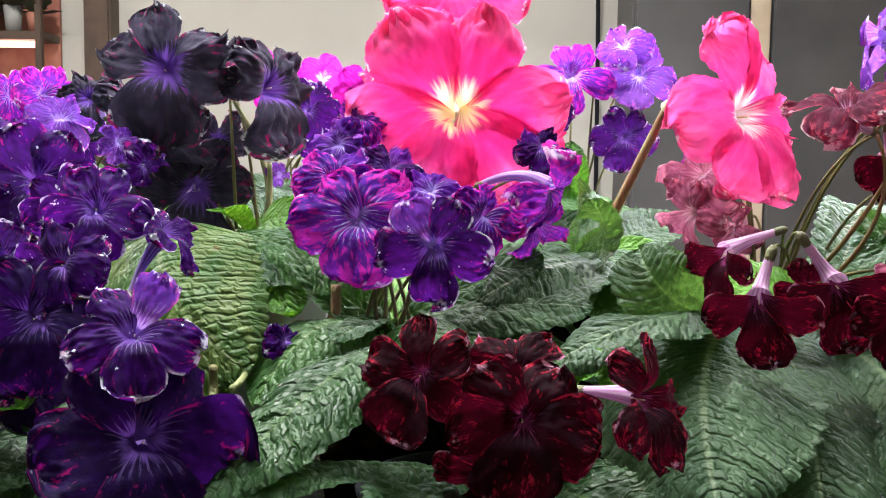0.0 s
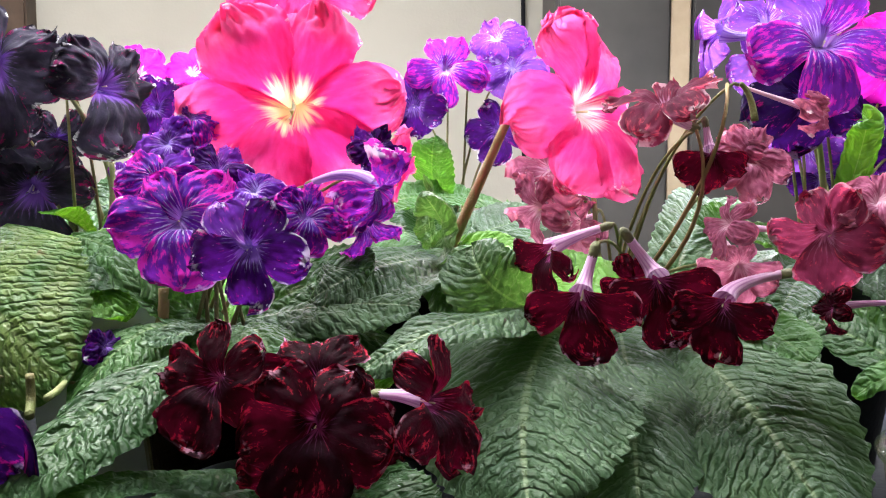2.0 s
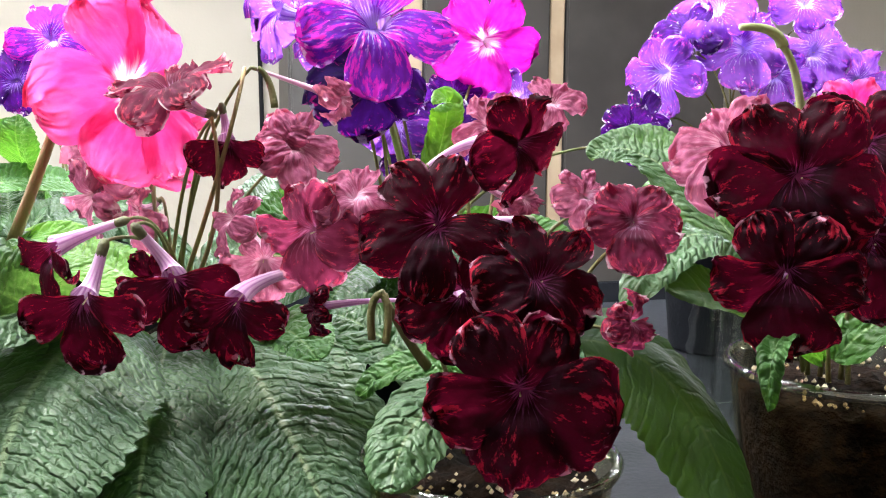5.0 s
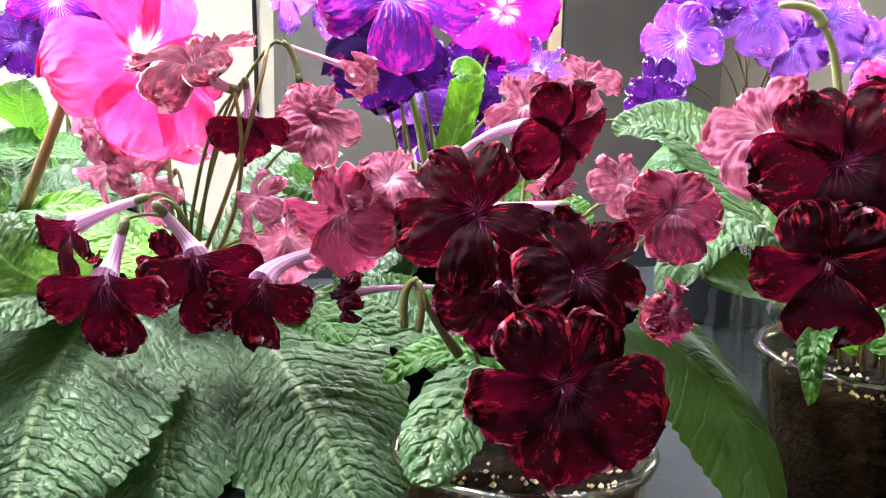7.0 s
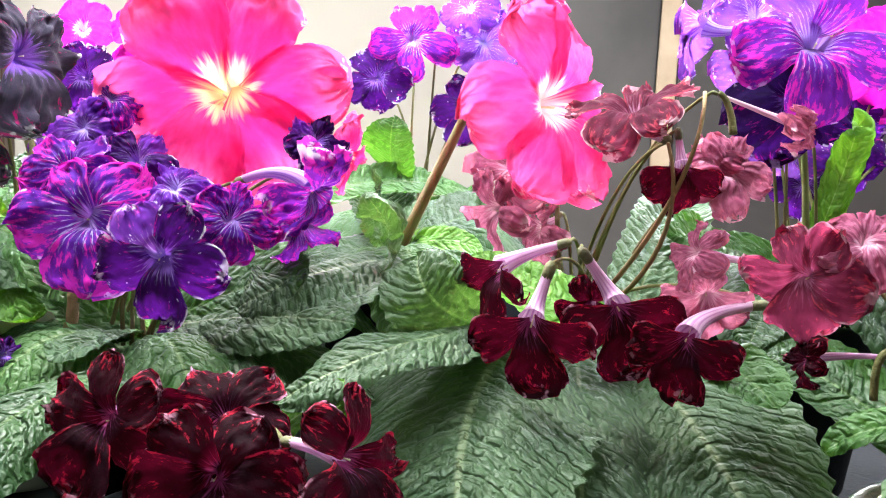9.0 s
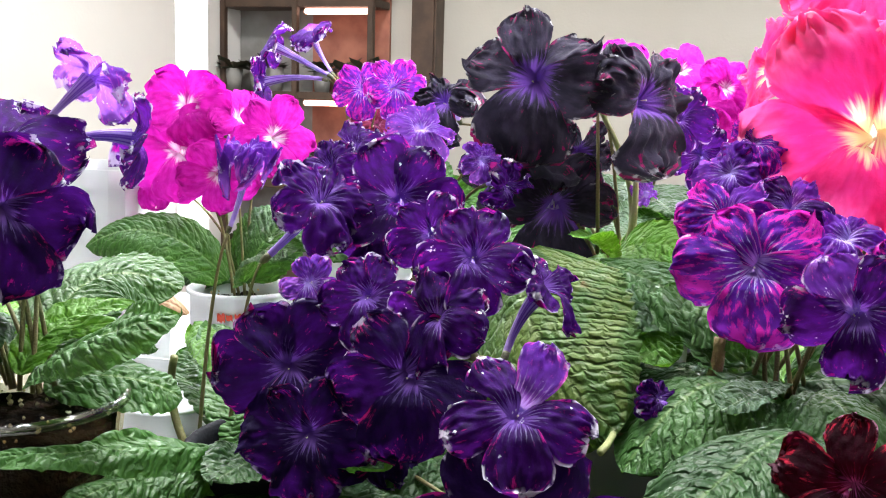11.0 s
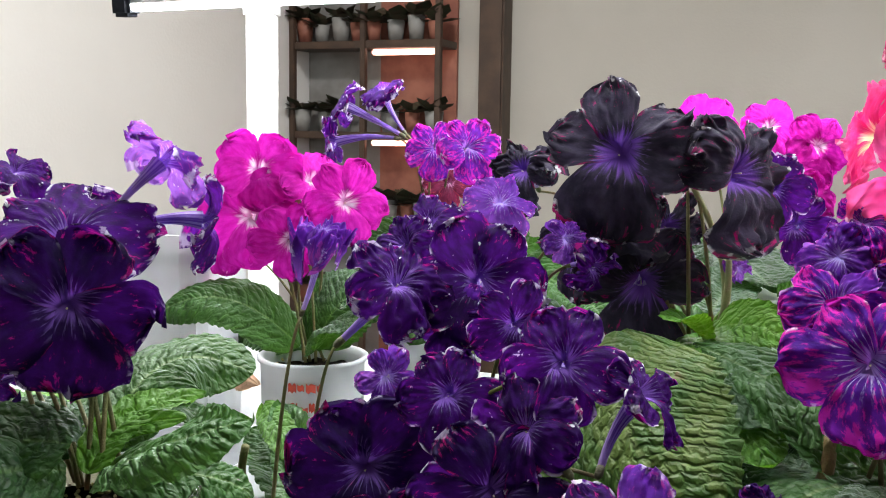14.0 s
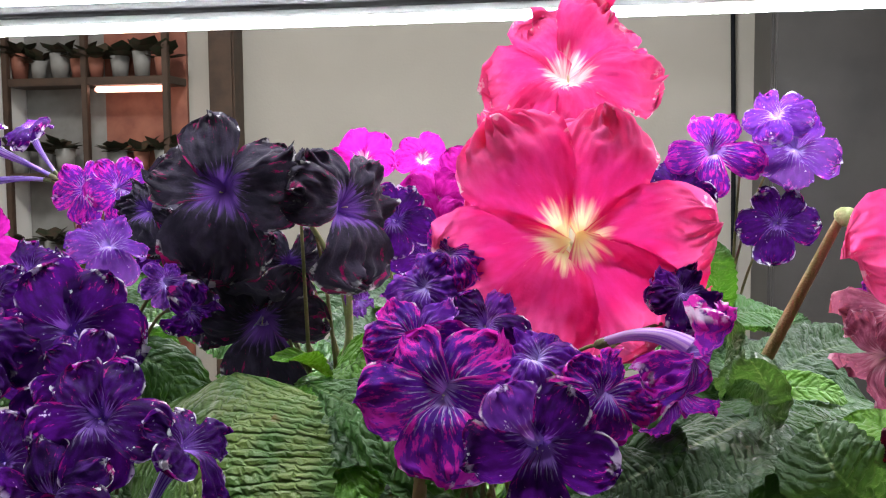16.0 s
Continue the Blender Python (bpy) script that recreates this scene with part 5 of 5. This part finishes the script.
plant_pb = plant((0.088, 0.600, 0.941), "pink gloxinia leaning on a thick brown stalk", "gloxinia", group="flowering plants on the table")
flower(plant_pb, "blush", (0.156, 0.535, 1.014), (0.66, -0.75, 0.02), 0.086, roll=0, calyx=(0.125, 0.578, 1.018), shape="glox", cup=0.25, stem=False)
stalk(plant_pb, (0.090, 0.600, 0.937), (0.109, 0.590, 0.982), (0.124, 0.580, 1.018), 0.0028, mat=STALK_RED)
leaf(plant_pb, (0.081, 0.600, 0.937), (0.088, 0.530, 0.950), (0.075, 0.500, 0.974), 0.033, (-0.53, -0.75, 0.40), tone="grey", quilt=1.3)
leaf(plant_pb, (0.100, 0.600, 0.931), (0.061, 0.500, 0.942), (0.027, 0.480, 0.929), 0.049, (-0.20, -0.68, 0.70), tone="grey", cup=-0.35)
leaf(plant_pb, (0.082, 0.620, 0.933), (0.078, 0.560, 0.963), (0.080, 0.540, 0.972), 0.024, (-0.41, -0.79, 0.46), tone="grey", quilt=1.3)
leaf(plant_pb, (0.093, 0.600, 0.937), (0.121, 0.640, 0.947), (0.160, 0.680, 0.948), 0.037, (0.01, -0.57, 0.82), tone="deep")
leaf(plant_pb, (0.090, 0.600, 0.937), (0.079, 0.660, 0.949), (0.069, 0.720, 0.955), 0.038, (0.01, -0.57, 0.82), tone="deep")
leaf(plant_pb, (0.087, 0.610, 0.934), (0.113, 0.600, 0.941), (0.133, 0.600, 0.935), 0.018, (-0.12, -0.53, 0.84), tone="young", quilt=0.5)

plant_rf = plant((0.027, 0.430, 0.868), "dark red streptocarpus with bright red flecks in the front", "streptocarpus", group="flowering plants on the table")
flower(plant_rf, "red", (0.040, 0.362, 0.907), (-0.02, -1.00, 0.10), 0.046, wilt=0.05, shape="wide")
flower(plant_rf, "red", (0.039, 0.388, 0.918), (-0.08, -0.85, 0.53), 0.044, wilt=0.1, shape="strep", roll=6)
flower(plant_rf, "red", (0.005, 0.378, 0.918), (-0.42, -0.89, 0.18), 0.041, calyx=(0.019, 0.395, 0.913), shape="strep", roll=-18)
flower(plant_rf, "red", (0.080, 0.358, 0.916), (0.79, -0.62, 0.02), 0.043, calyx=(0.059, 0.375, 0.914), shape="star", roll=10)
flower(plant_rf, "wine", (0.022, 0.390, 0.901), (-0.48, -0.85, -0.23), 0.028, calyx=(0.026, 0.400, 0.907), wilt=0.4)
flower(plant_rf, "red", (0.030, 0.385, 0.883), (-0.12, -0.98, -0.16), 0.036, wilt=0.2)
flower(plant_rf, "red", (0.059, 0.378, 0.894), (0.58, -0.80, -0.12), 0.027, wilt=0.2)
leaf(plant_rf, (-0.009, 0.430, 0.916), (-0.031, 0.385, 0.910), (-0.058, 0.340, 0.885), 0.042, (-0.35, -0.60, 0.72), tone="deep", cup=-0.25, quilt=1.1, ribs=10)
leaf(plant_rf, (0.021, 0.420, 0.869), (-0.014, 0.380, 0.884), (-0.048, 0.340, 0.887), 0.021, (-0.00, -0.34, 0.94), tone="deep", cup=-0.3)
leaf(plant_rf, (0.025, 0.430, 0.866), (0.009, 0.380, 0.874), (0.001, 0.340, 0.879), 0.039, (0.00, -0.45, 0.90), tone="deep")
leaf(plant_rf, (0.038, 0.430, 0.887), (0.067, 0.420, 0.912), (0.074, 0.415, 0.905), 0.015, (0.01, -0.57, 0.82), tone="young", quilt=0.6)
leaf(plant_rf, (0.032, 0.420, 0.872), (0.055, 0.370, 0.881), (0.078, 0.340, 0.881), 0.036, (0.00, -0.45, 0.90), tone="deep")

plant_rm = plant((0.171, 0.540, 0.913), "dark red nodding streptocarpus with large grey-green leaves", "streptocarpus", group="flowering plants on the table")
flower(plant_rm, "red", (0.138, 0.445, 0.934), (-0.24, -0.92, -0.30), 0.044, calyx=(0.146, 0.458, 0.954), back=-0.1, shape="nod", petals=(2, 3, 4))
flower(plant_rm, "red", (0.125, 0.460, 0.952), (-0.76, -0.57, -0.31), 0.036, calyx=(0.153, 0.468, 0.962), back=-0.1, shape="nod", petals=(2, 3, 4))
flower(plant_rm, "red", (0.172, 0.450, 0.940), (0.13, -0.93, -0.35), 0.042, calyx=(0.158, 0.458, 0.960), back=-0.1, shape="nod", roll=12, petals=(2, 3, 4))
flower(plant_rm, "red", (0.192, 0.435, 0.933), (-0.44, -0.82, -0.36), 0.040, calyx=(0.225, 0.452, 0.944), back=-0.1, shape="nod", wilt=0.1, roll=-10, petals=(2, 3, 4))
flower(plant_rm, "red", (0.192, 0.455, 0.992), (-0.14, -0.91, -0.39), 0.029, calyx=(0.191, 0.462, 1.006), back=-0.1, shape="nod", petals=(2, 3, 4))
flower(plant_rm, "wine", (0.173, 0.455, 1.015), (-0.47, -0.39, 0.79), 0.047, calyx=(0.187, 0.462, 1.003), wilt=0.1, shape="star", back=0.1)
flower(plant_rm, "rose", (0.237, 0.455, 1.009), (0.77, -0.57, -0.31), 0.021, calyx=(0.203, 0.462, 1.021), wilt=0.7)
flower(plant_rm, "rose", (0.223, 0.495, 0.991), (0.11, -0.97, 0.22), 0.037, wilt=0.25, shape="star", stem=False)
flower(plant_rm, "rose", (0.216, 0.500, 0.995), (-0.46, -0.76, 0.46), 0.030, wilt=0.4)
flower(plant_rm, "rose", (0.192, 0.432, 0.966), (-0.92, -0.31, 0.22), 0.027, calyx=(0.216, 0.430, 0.964), wilt=0.2, shape="star", stem=False)
flower(plant_rm, "red", (0.163, 0.462, 0.939), (-0.19, -0.90, -0.39), 0.027, wilt=0.2, stem=False)
flower(plant_rm, "rose", (0.205, 0.455, 0.946), (-0.14, -0.94, -0.30), 0.032, calyx=(0.197, 0.468, 0.961), wilt=0.2, shape="nod", stem=False)
flower(plant_rm, "rose", (0.136, 0.553, 0.984), (-0.88, -0.47, 0.03), 0.044, calyx=(0.160, 0.562, 0.982), wilt=0.2, shape="star")
flower(plant_rm, "rose", (0.132, 0.553, 0.963), (-0.82, -0.50, -0.27), 0.043, calyx=(0.159, 0.562, 0.981), wilt=0.15, shape="star")
flower(plant_rm, "rose", (0.153, 0.553, 0.956), (-0.90, -0.35, -0.26), 0.035, calyx=(0.164, 0.556, 0.962), wilt=0.25)
flower(plant_rm, "mix", (0.142, 0.575, 0.992), (-0.49, -0.86, 0.13), 0.031, wilt=0.3)
stalk(plant_rm, (0.205, 0.462, 1.021), (0.209, 0.462, 1.016), (0.211, 0.460, 1.006), 0.0009, name="bud", tip=1.7)
stalk(plant_rm, (0.170, 0.535, 0.914), (0.188, 0.460, 0.977), (0.200, 0.463, 1.021), 0.0010, mat=STALK_RED)
stalk(plant_rm, (0.172, 0.535, 0.914), (0.187, 0.465, 0.960), (0.187, 0.460, 1.002), 0.0010, mat=STALK_RED)
leaf(plant_rm, (0.147, 0.520, 0.914), (0.119, 0.452, 0.901), (0.113, 0.395, 0.865), 0.095, (-0.21, -0.71, 0.67), tone="grey", cup=-0.18, ribs=9, quilt=0.85)
leaf(plant_rm, (0.169, 0.520, 0.909), (0.161, 0.452, 0.889), (0.156, 0.410, 0.854), 0.060, (-0.16, -0.72, 0.67), tone="grey", cup=-0.2, ribs=9, quilt=0.5)
leaf(plant_rm, (0.185, 0.520, 0.913), (0.206, 0.452, 0.893), (0.226, 0.395, 0.854), 0.079, (-0.11, -0.73, 0.67), tone="grey", cup=-0.18, ribs=9, quilt=0.8)
leaf(plant_rm, (0.138, 0.510, 0.918), (0.090, 0.445, 0.925), (0.050, 0.420, 0.910), 0.034, (-0.11, -0.34, 0.94), tone="grey", cup=-0.2)
leaf(plant_rm, (0.128, 0.500, 0.920), (0.104, 0.475, 0.936), (0.097, 0.490, 0.951), 0.037, (-0.28, -0.91, 0.29), tone="grey", quilt=1.4, wave=0.07)
leaf(plant_rm, (0.177, 0.480, 0.921), (0.213, 0.520, 0.933), (0.239, 0.550, 0.930), 0.024, (-0.15, -0.65, 0.75), tone="young", quilt=0.6)
leaf(plant_rm, (0.172, 0.480, 0.921), (0.146, 0.510, 0.936), (0.121, 0.550, 0.939), 0.027, (-0.15, -0.65, 0.75), tone="young", quilt=0.6)
leaf(plant_rm, (0.181, 0.490, 0.919), (0.218, 0.560, 0.960), (0.242, 0.620, 0.961), 0.037, (-0.12, -0.53, 0.84), tone="grey")
leaf(plant_rm, (0.203, 0.460, 0.919), (0.214, 0.440, 0.921), (0.222, 0.420, 0.914), 0.028, (-0.01, -0.55, 0.84), tone="green")

plant_rr = plant((0.279, 0.385, 0.893), "dark red streptocarpus in a clear plastic pot", "streptocarpus", group="flowering plants on the table")
flower(plant_rr, "wine", (0.216, 0.395, 0.965), (-0.66, -0.74, -0.13), 0.038, calyx=(0.240, 0.405, 0.967), wilt=0.1, shape="strep")
flower(plant_rr, "red", (0.249, 0.352, 0.973), (-0.25, -0.96, 0.15), 0.047, calyx=(0.292, 0.390, 0.968), wilt=0.1, shape="star")
flower(plant_rr, "rose", (0.232, 0.390, 0.978), (-0.23, -0.85, 0.47), 0.030, wilt=0.2, shape="star", roll=15)
flower(plant_rr, "red", (0.277, 0.352, 0.995), (0.39, -0.90, -0.20), 0.035, calyx=(0.255, 0.390, 0.986), wilt=0.1)
flower(plant_rr, "red", (0.279, 0.338, 0.957), (-0.08, -0.97, 0.25), 0.040, wilt=0.1, shape="strep", roll=-8)
flower(plant_rr, "red", (0.257, 0.352, 0.950), (-0.30, -0.95, -0.02), 0.037, wilt=0.15, shape="strep")
flower(plant_rr, "red", (0.267, 0.322, 0.927), (-0.28, -0.96, 0.01), 0.048, wilt=0.05, shape="wide")
flower(plant_rr, "wine", (0.321, 0.368, 0.970), (-0.39, -0.90, 0.18), 0.032, wilt=0.15, shape="wide")
flower(plant_rr, "red", (0.218, 0.392, 0.940), (-0.99, -0.07, -0.11), 0.018, calyx=(0.253, 0.386, 0.942), wilt=0.4)
flower(plant_rr, "wine", (0.316, 0.355, 0.938), (0.45, -0.89, -0.00), 0.021, wilt=0.5)
flower(plant_rr, "rose", (0.284, 0.410, 1.001), (-0.48, -0.80, 0.37), 0.029, wilt=0.3, shape="star")
flower(plant_rr, "rose", (0.312, 0.425, 1.009), (-0.23, -0.88, 0.42), 0.027, wilt=0.3)
flower(plant_rr, "rose", (0.294, 0.400, 0.974), (0.61, -0.79, 0.04), 0.022, calyx=(0.272, 0.402, 0.986), wilt=0.7)
flower(plant_rr, "wine", (0.283, 0.390, 0.953), (-0.30, -0.95, 0.13), 0.028, wilt=0.2)
flower(plant_rr, "rose", (0.311, 0.385, 0.977), (0.01, -0.95, 0.33), 0.024, wilt=0.3)
stalk(plant_rr, (0.256, 0.390, 0.918), (0.247, 0.385, 0.931), (0.238, 0.380, 0.947), 0.0016)
stalk(plant_rr, (0.238, 0.380, 0.946), (0.235, 0.380, 0.942), (0.235, 0.380, 0.931), 0.0011, name="bud", tip=1.2)
stalk(plant_rr, (0.239, 0.380, 0.946), (0.240, 0.378, 0.939), (0.239, 0.378, 0.930), 0.0011, name="bud", tip=1.2)
leaf(plant_rr, (0.268, 0.375, 0.915), (0.246, 0.360, 0.909), (0.233, 0.340, 0.894), 0.027, (-0.25, -0.65, 0.72), tone="grey", cup=-0.2, ribs=8)
leaf(plant_rr, (0.281, 0.390, 0.894), (0.260, 0.400, 0.915), (0.235, 0.410, 0.903), 0.018, (-0.09, -0.40, 0.91), tone="green")
leaf(plant_rr, (0.309, 0.385, 0.926), (0.342, 0.375, 0.909), (0.355, 0.345, 0.864), 0.046, (0.29, -0.69, 0.67), tone="smooth", cup=-0.3, quilt=0.1)
leaf(plant_rr, (0.281, 0.390, 0.894), (0.248, 0.430, 0.919), (0.231, 0.460, 0.923), 0.028, (-0.12, -0.53, 0.84), tone="deep", quilt=0.8)
leaf(plant_rr, (0.283, 0.390, 0.894), (0.323, 0.410, 0.911), (0.356, 0.420, 0.916), 0.024, (-0.12, -0.53, 0.84), tone="deep")

plant_rx = plant((0.401, 0.375, 0.915), "dark red streptocarpus at the end of the table", "streptocarpus", group="flowering plants on the table")
flower(plant_rx, "rose", (0.381, 0.415, 0.992), (-0.64, -0.62, 0.45), 0.051, roll=0, wilt=0.3)
flower(plant_rx, "red", (0.371, 0.350, 0.986), (-0.56, -0.81, 0.14), 0.053, roll=0, wilt=0.1, shape="wide")
flower(plant_rx, "red", (0.364, 0.345, 0.953), (-0.62, -0.76, -0.20), 0.046, roll=0, wilt=0.1, shape="wide")
flower(plant_rx, "red", (0.410, 0.370, 0.996), (-0.46, -0.87, 0.20), 0.044, roll=0, wilt=0.1, shape="wide")
flower(plant_rx, "red", (0.401, 0.350, 0.963), (-0.40, -0.91, 0.11), 0.045, roll=0, wilt=0.1)
flower(plant_rx, "pink", (0.440, 0.420, 1.005), (-0.45, -0.88, 0.18), 0.034, roll=0, wilt=0.2)
leaf(plant_rx, (0.396, 0.400, 0.928), (0.365, 0.400, 0.960), (0.322, 0.375, 0.940), 0.028, (-0.19, -0.35, 0.92), tone="grey", cup=-0.2, ribs=9)
leaf(plant_rx, (0.401, 0.390, 0.921), (0.369, 0.385, 0.938), (0.337, 0.375, 0.944), 0.024, (0.00, -0.61, 0.79), tone="smooth", quilt=0.2)
leaf(plant_rx, (0.424, 0.430, 0.921), (0.387, 0.480, 0.980), (0.360, 0.500, 0.982), 0.039, (-0.09, -0.40, 0.91), tone="grey")
leaf(plant_rx, (0.397, 0.370, 0.917), (0.364, 0.345, 0.933), (0.354, 0.335, 0.912), 0.011, (-0.67, -0.36, 0.65), tone="green")
leaf(plant_rx, (0.402, 0.370, 0.917), (0.420, 0.360, 0.935), (0.440, 0.350, 0.928), 0.026, (-0.09, -0.40, 0.91), tone="green")
stalk(plant_rx, (0.422, 0.420, 0.923), (0.417, 0.420, 0.999), (0.406, 0.420, 1.031), 0.0019, mat=STALK_PALE)
stalk(plant_rx, (0.406, 0.420, 1.031), (0.400, 0.420, 1.037), (0.387, 0.420, 1.038), 0.0022, mat=STALK_PALE, name="seed_pod", tip=0.6)

plant_ua = plant((0.099, 0.780, 0.932), "violet streptocarpus with pink flecks by the wall", "streptocarpus", group="flowering plants on the table")
flower(plant_ua, "mix", (0.092, 0.770, 1.049), (-0.09, -0.98, 0.18), 0.053, roll=0, shape="star")
flower(plant_ua, "violet", (0.069, 0.770, 1.022), (-0.24, -0.97, -0.04), 0.045, roll=0)
flower(plant_ua, "lilac", (0.128, 0.770, 1.070), (-0.37, -0.74, 0.56), 0.040, roll=0)
flower(plant_ua, "lilac", (0.139, 0.770, 1.049), (0.18, -0.98, 0.10), 0.048, roll=0, calyx=(0.109, 0.770, 1.040))
flower(plant_ua, "violet", (0.130, 0.770, 1.006), (-0.15, -0.99, -0.02), 0.043, roll=0)
leaf(plant_ua, (0.091, 0.780, 0.927), (0.082, 0.700, 0.971), (0.083, 0.680, 1.000), 0.036, (-0.20, -0.88, 0.44), tone="green", quilt=0.7)
leaf(plant_ua, (0.099, 0.780, 0.932), (0.118, 0.740, 0.947), (0.135, 0.700, 0.946), 0.031, (0.01, -0.57, 0.82), tone="deep")
leaf(plant_ua, (0.099, 0.780, 0.932), (0.075, 0.800, 0.942), (0.050, 0.820, 0.945), 0.043, (0.01, -0.57, 0.82), tone="deep")

plant_ub = plant((0.292, 0.580, 0.936), "lilac and violet streptocarpus with tall stalks", "streptocarpus", group="flowering plants on the table")
flower(plant_ub, "mix", (0.261, 0.515, 1.046), (-0.24, -0.94, 0.22), 0.069, roll=0, shape="star")
flower(plant_ub, "dark", (0.262, 0.535, 1.020), (-0.19, -0.98, -0.12), 0.054, roll=0)
flower(plant_ub, "lilac", (0.218, 0.550, 1.052), (-0.85, 0.37, 0.37), 0.048, roll=0, calyx=(0.241, 0.550, 1.051))
flower(plant_ub, "lilac", (0.251, 0.550, 1.035), (-0.49, -0.86, -0.14), 0.044, roll=0)
flower(plant_ub, "magenta", (0.340, 0.610, 1.043), (-0.29, -0.95, -0.06), 0.059, roll=0)
flower(plant_ub, "violet", (0.315, 0.600, 0.995), (-0.17, -0.98, 0.11), 0.041, roll=0)
flower(plant_ub, "lilac", (0.287, 0.600, 0.995), (-0.38, -0.93, 0.02), 0.037, roll=0)
flower(plant_ub, "lilac", (0.254, 0.570, 1.060), (-0.13, -0.82, 0.56), 0.045, roll=0)
flower(plant_ub, "violet", (0.324, 0.620, 1.012), (-0.26, -0.96, -0.01), 0.036, roll=0)
flower(plant_ub, "lilac", (0.358, 0.600, 1.012), (-0.31, -0.89, 0.33), 0.035, roll=0)
flower(plant_ub, "violet", (0.403, 0.550, 0.995), (-0.09, -0.98, 0.19), 0.033, roll=0)
flower(plant_ub, "violet", (0.296, 0.600, 0.977), (-0.23, -0.97, 0.05), 0.034, roll=0)
stalk(plant_ub, (0.292, 0.580, 0.936), (0.286, 0.570, 0.967), (0.273, 0.550, 1.003), 0.0020, mat=STALK_PALE)
leaf(plant_ub, (0.292, 0.580, 0.936), (0.310, 0.580, 0.999), (0.301, 0.570, 1.008), 0.018, (-0.20, -0.88, 0.44), tone="young", quilt=0.3)
leaf(plant_ub, (0.292, 0.580, 0.936), (0.242, 0.550, 0.950), (0.207, 0.530, 0.958), 0.034, (-0.12, -0.53, 0.84), tone="green")
leaf(plant_ub, (0.292, 0.580, 0.936), (0.256, 0.520, 0.934), (0.231, 0.480, 0.919), 0.029, (-0.15, -0.65, 0.75), tone="deep", quilt=0.8)
leaf(plant_ub, (0.295, 0.580, 0.936), (0.336, 0.560, 0.941), (0.366, 0.540, 0.934), 0.036, (-0.12, -0.53, 0.84), tone="green", quilt=0.8)

plant_uc = plant((0.574, 0.750, 0.963), "pale violet streptocarpus at the back of the table", "streptocarpus", group="flowering plants on the table")
flower(plant_uc, "lilac", (0.580, 0.745, 1.054), (-0.51, -0.85, 0.11), 0.063, roll=0)
flower(plant_uc, "lilac", (0.515, 0.745, 1.032), (-0.88, -0.47, -0.12), 0.058, roll=0)
flower(plant_uc, "lilac", (0.642, 0.745, 1.051), (-0.08, -1.00, 0.04), 0.060, roll=0)
flower(plant_uc, "lilac", (0.555, 0.745, 1.080), (-0.57, -0.71, 0.42), 0.058, roll=0)
flower(plant_uc, "violet", (0.534, 0.745, 1.063), (-0.71, -0.65, 0.28), 0.050, roll=0)
flower(plant_uc, "lilac", (0.609, 0.745, 1.031), (-0.39, -0.92, -0.03), 0.051, roll=0)
flower(plant_uc, "lilac", (0.630, 0.745, 1.086), (-0.23, -0.88, 0.42), 0.047, roll=0)
flower(plant_uc, "violet", (0.500, 0.745, 0.998), (-0.78, -0.53, -0.33), 0.046, roll=0)
flower(plant_uc, "lilac", (0.682, 0.745, 1.028), (-0.12, -0.99, -0.02), 0.057, roll=0)
leaf(plant_uc, (0.574, 0.750, 0.963), (0.514, 0.700, 0.971), (0.460, 0.660, 0.966), 0.047, (-0.12, -0.53, 0.84), tone="grey")
leaf(plant_uc, (0.574, 0.750, 0.963), (0.592, 0.720, 0.977), (0.625, 0.700, 0.966), 0.050, (-0.12, -0.53, 0.84), tone="grey")

plant_ud = plant((-0.115, 0.790, 0.969), "magenta streptocarpus behind the black one", "streptocarpus", group="flowering plants on the table")
flower(plant_ud, "magenta", (-0.131, 0.790, 1.046), (0.18, -0.97, 0.18), 0.043, roll=0, shape="round")
flower(plant_ud, "magenta", (-0.087, 0.770, 1.046), (0.28, -0.89, 0.35), 0.036, roll=0, shape="round")
flower(plant_ud, "magenta", (-0.076, 0.740, 1.017), (0.11, -0.99, 0.06), 0.047, roll=0, shape="round")
flower(plant_ud, "violet", (-0.070, 0.600, 1.016), (0.13, -0.99, 0.08), 0.034, roll=0, shape="strep")
flower(plant_ud, "magenta", (-0.058, 0.760, 1.034), (0.08, -1.00, 0.03), 0.038, roll=0, shape="round")
flower(plant_ud, "magenta", (-0.070, 0.720, 1.002), (0.11, -0.99, -0.00), 0.043, roll=0, shape="round")
flower(plant_ud, "violet", (-0.060, 0.620, 0.997), (0.11, -0.99, -0.06), 0.035, roll=0, shape="strep")
leaf(plant_ud, (-0.113, 0.780, 0.966), (-0.124, 0.720, 0.960), (-0.141, 0.680, 0.950), 0.040, (0.16, -0.62, 0.77), tone="deep")
leaf(plant_ud, (-0.113, 0.780, 0.966), (-0.090, 0.720, 0.962), (-0.070, 0.660, 0.957), 0.046, (0.16, -0.62, 0.77), tone="deep")
leaf(plant_g, (-0.353, 0.600, 0.889), (-0.367, 0.590, 0.898), (-0.396, 0.600, 0.885), 0.016, (0.36, -0.67, 0.65), tone="withered", cup=-0.5, quilt=0.5, wave=0.12)
leaf(plant_v, (-0.297, 0.520, 0.905), (-0.276, 0.500, 0.900), (-0.252, 0.480, 0.895), 0.016, (0.17, -0.75, 0.63), tone="young", cup=-0.2, quilt=0.3)
rosette(plant_w)
rosette(plant_m)
rosette(plant_pa)
rosette(plant_pb)
rosette(plant_ua)
rosette(plant_ub)
rosette(plant_uc)
rosette(plant_ud)
rosette(plant_k)
rosette(plant_v, 7, 0.020)
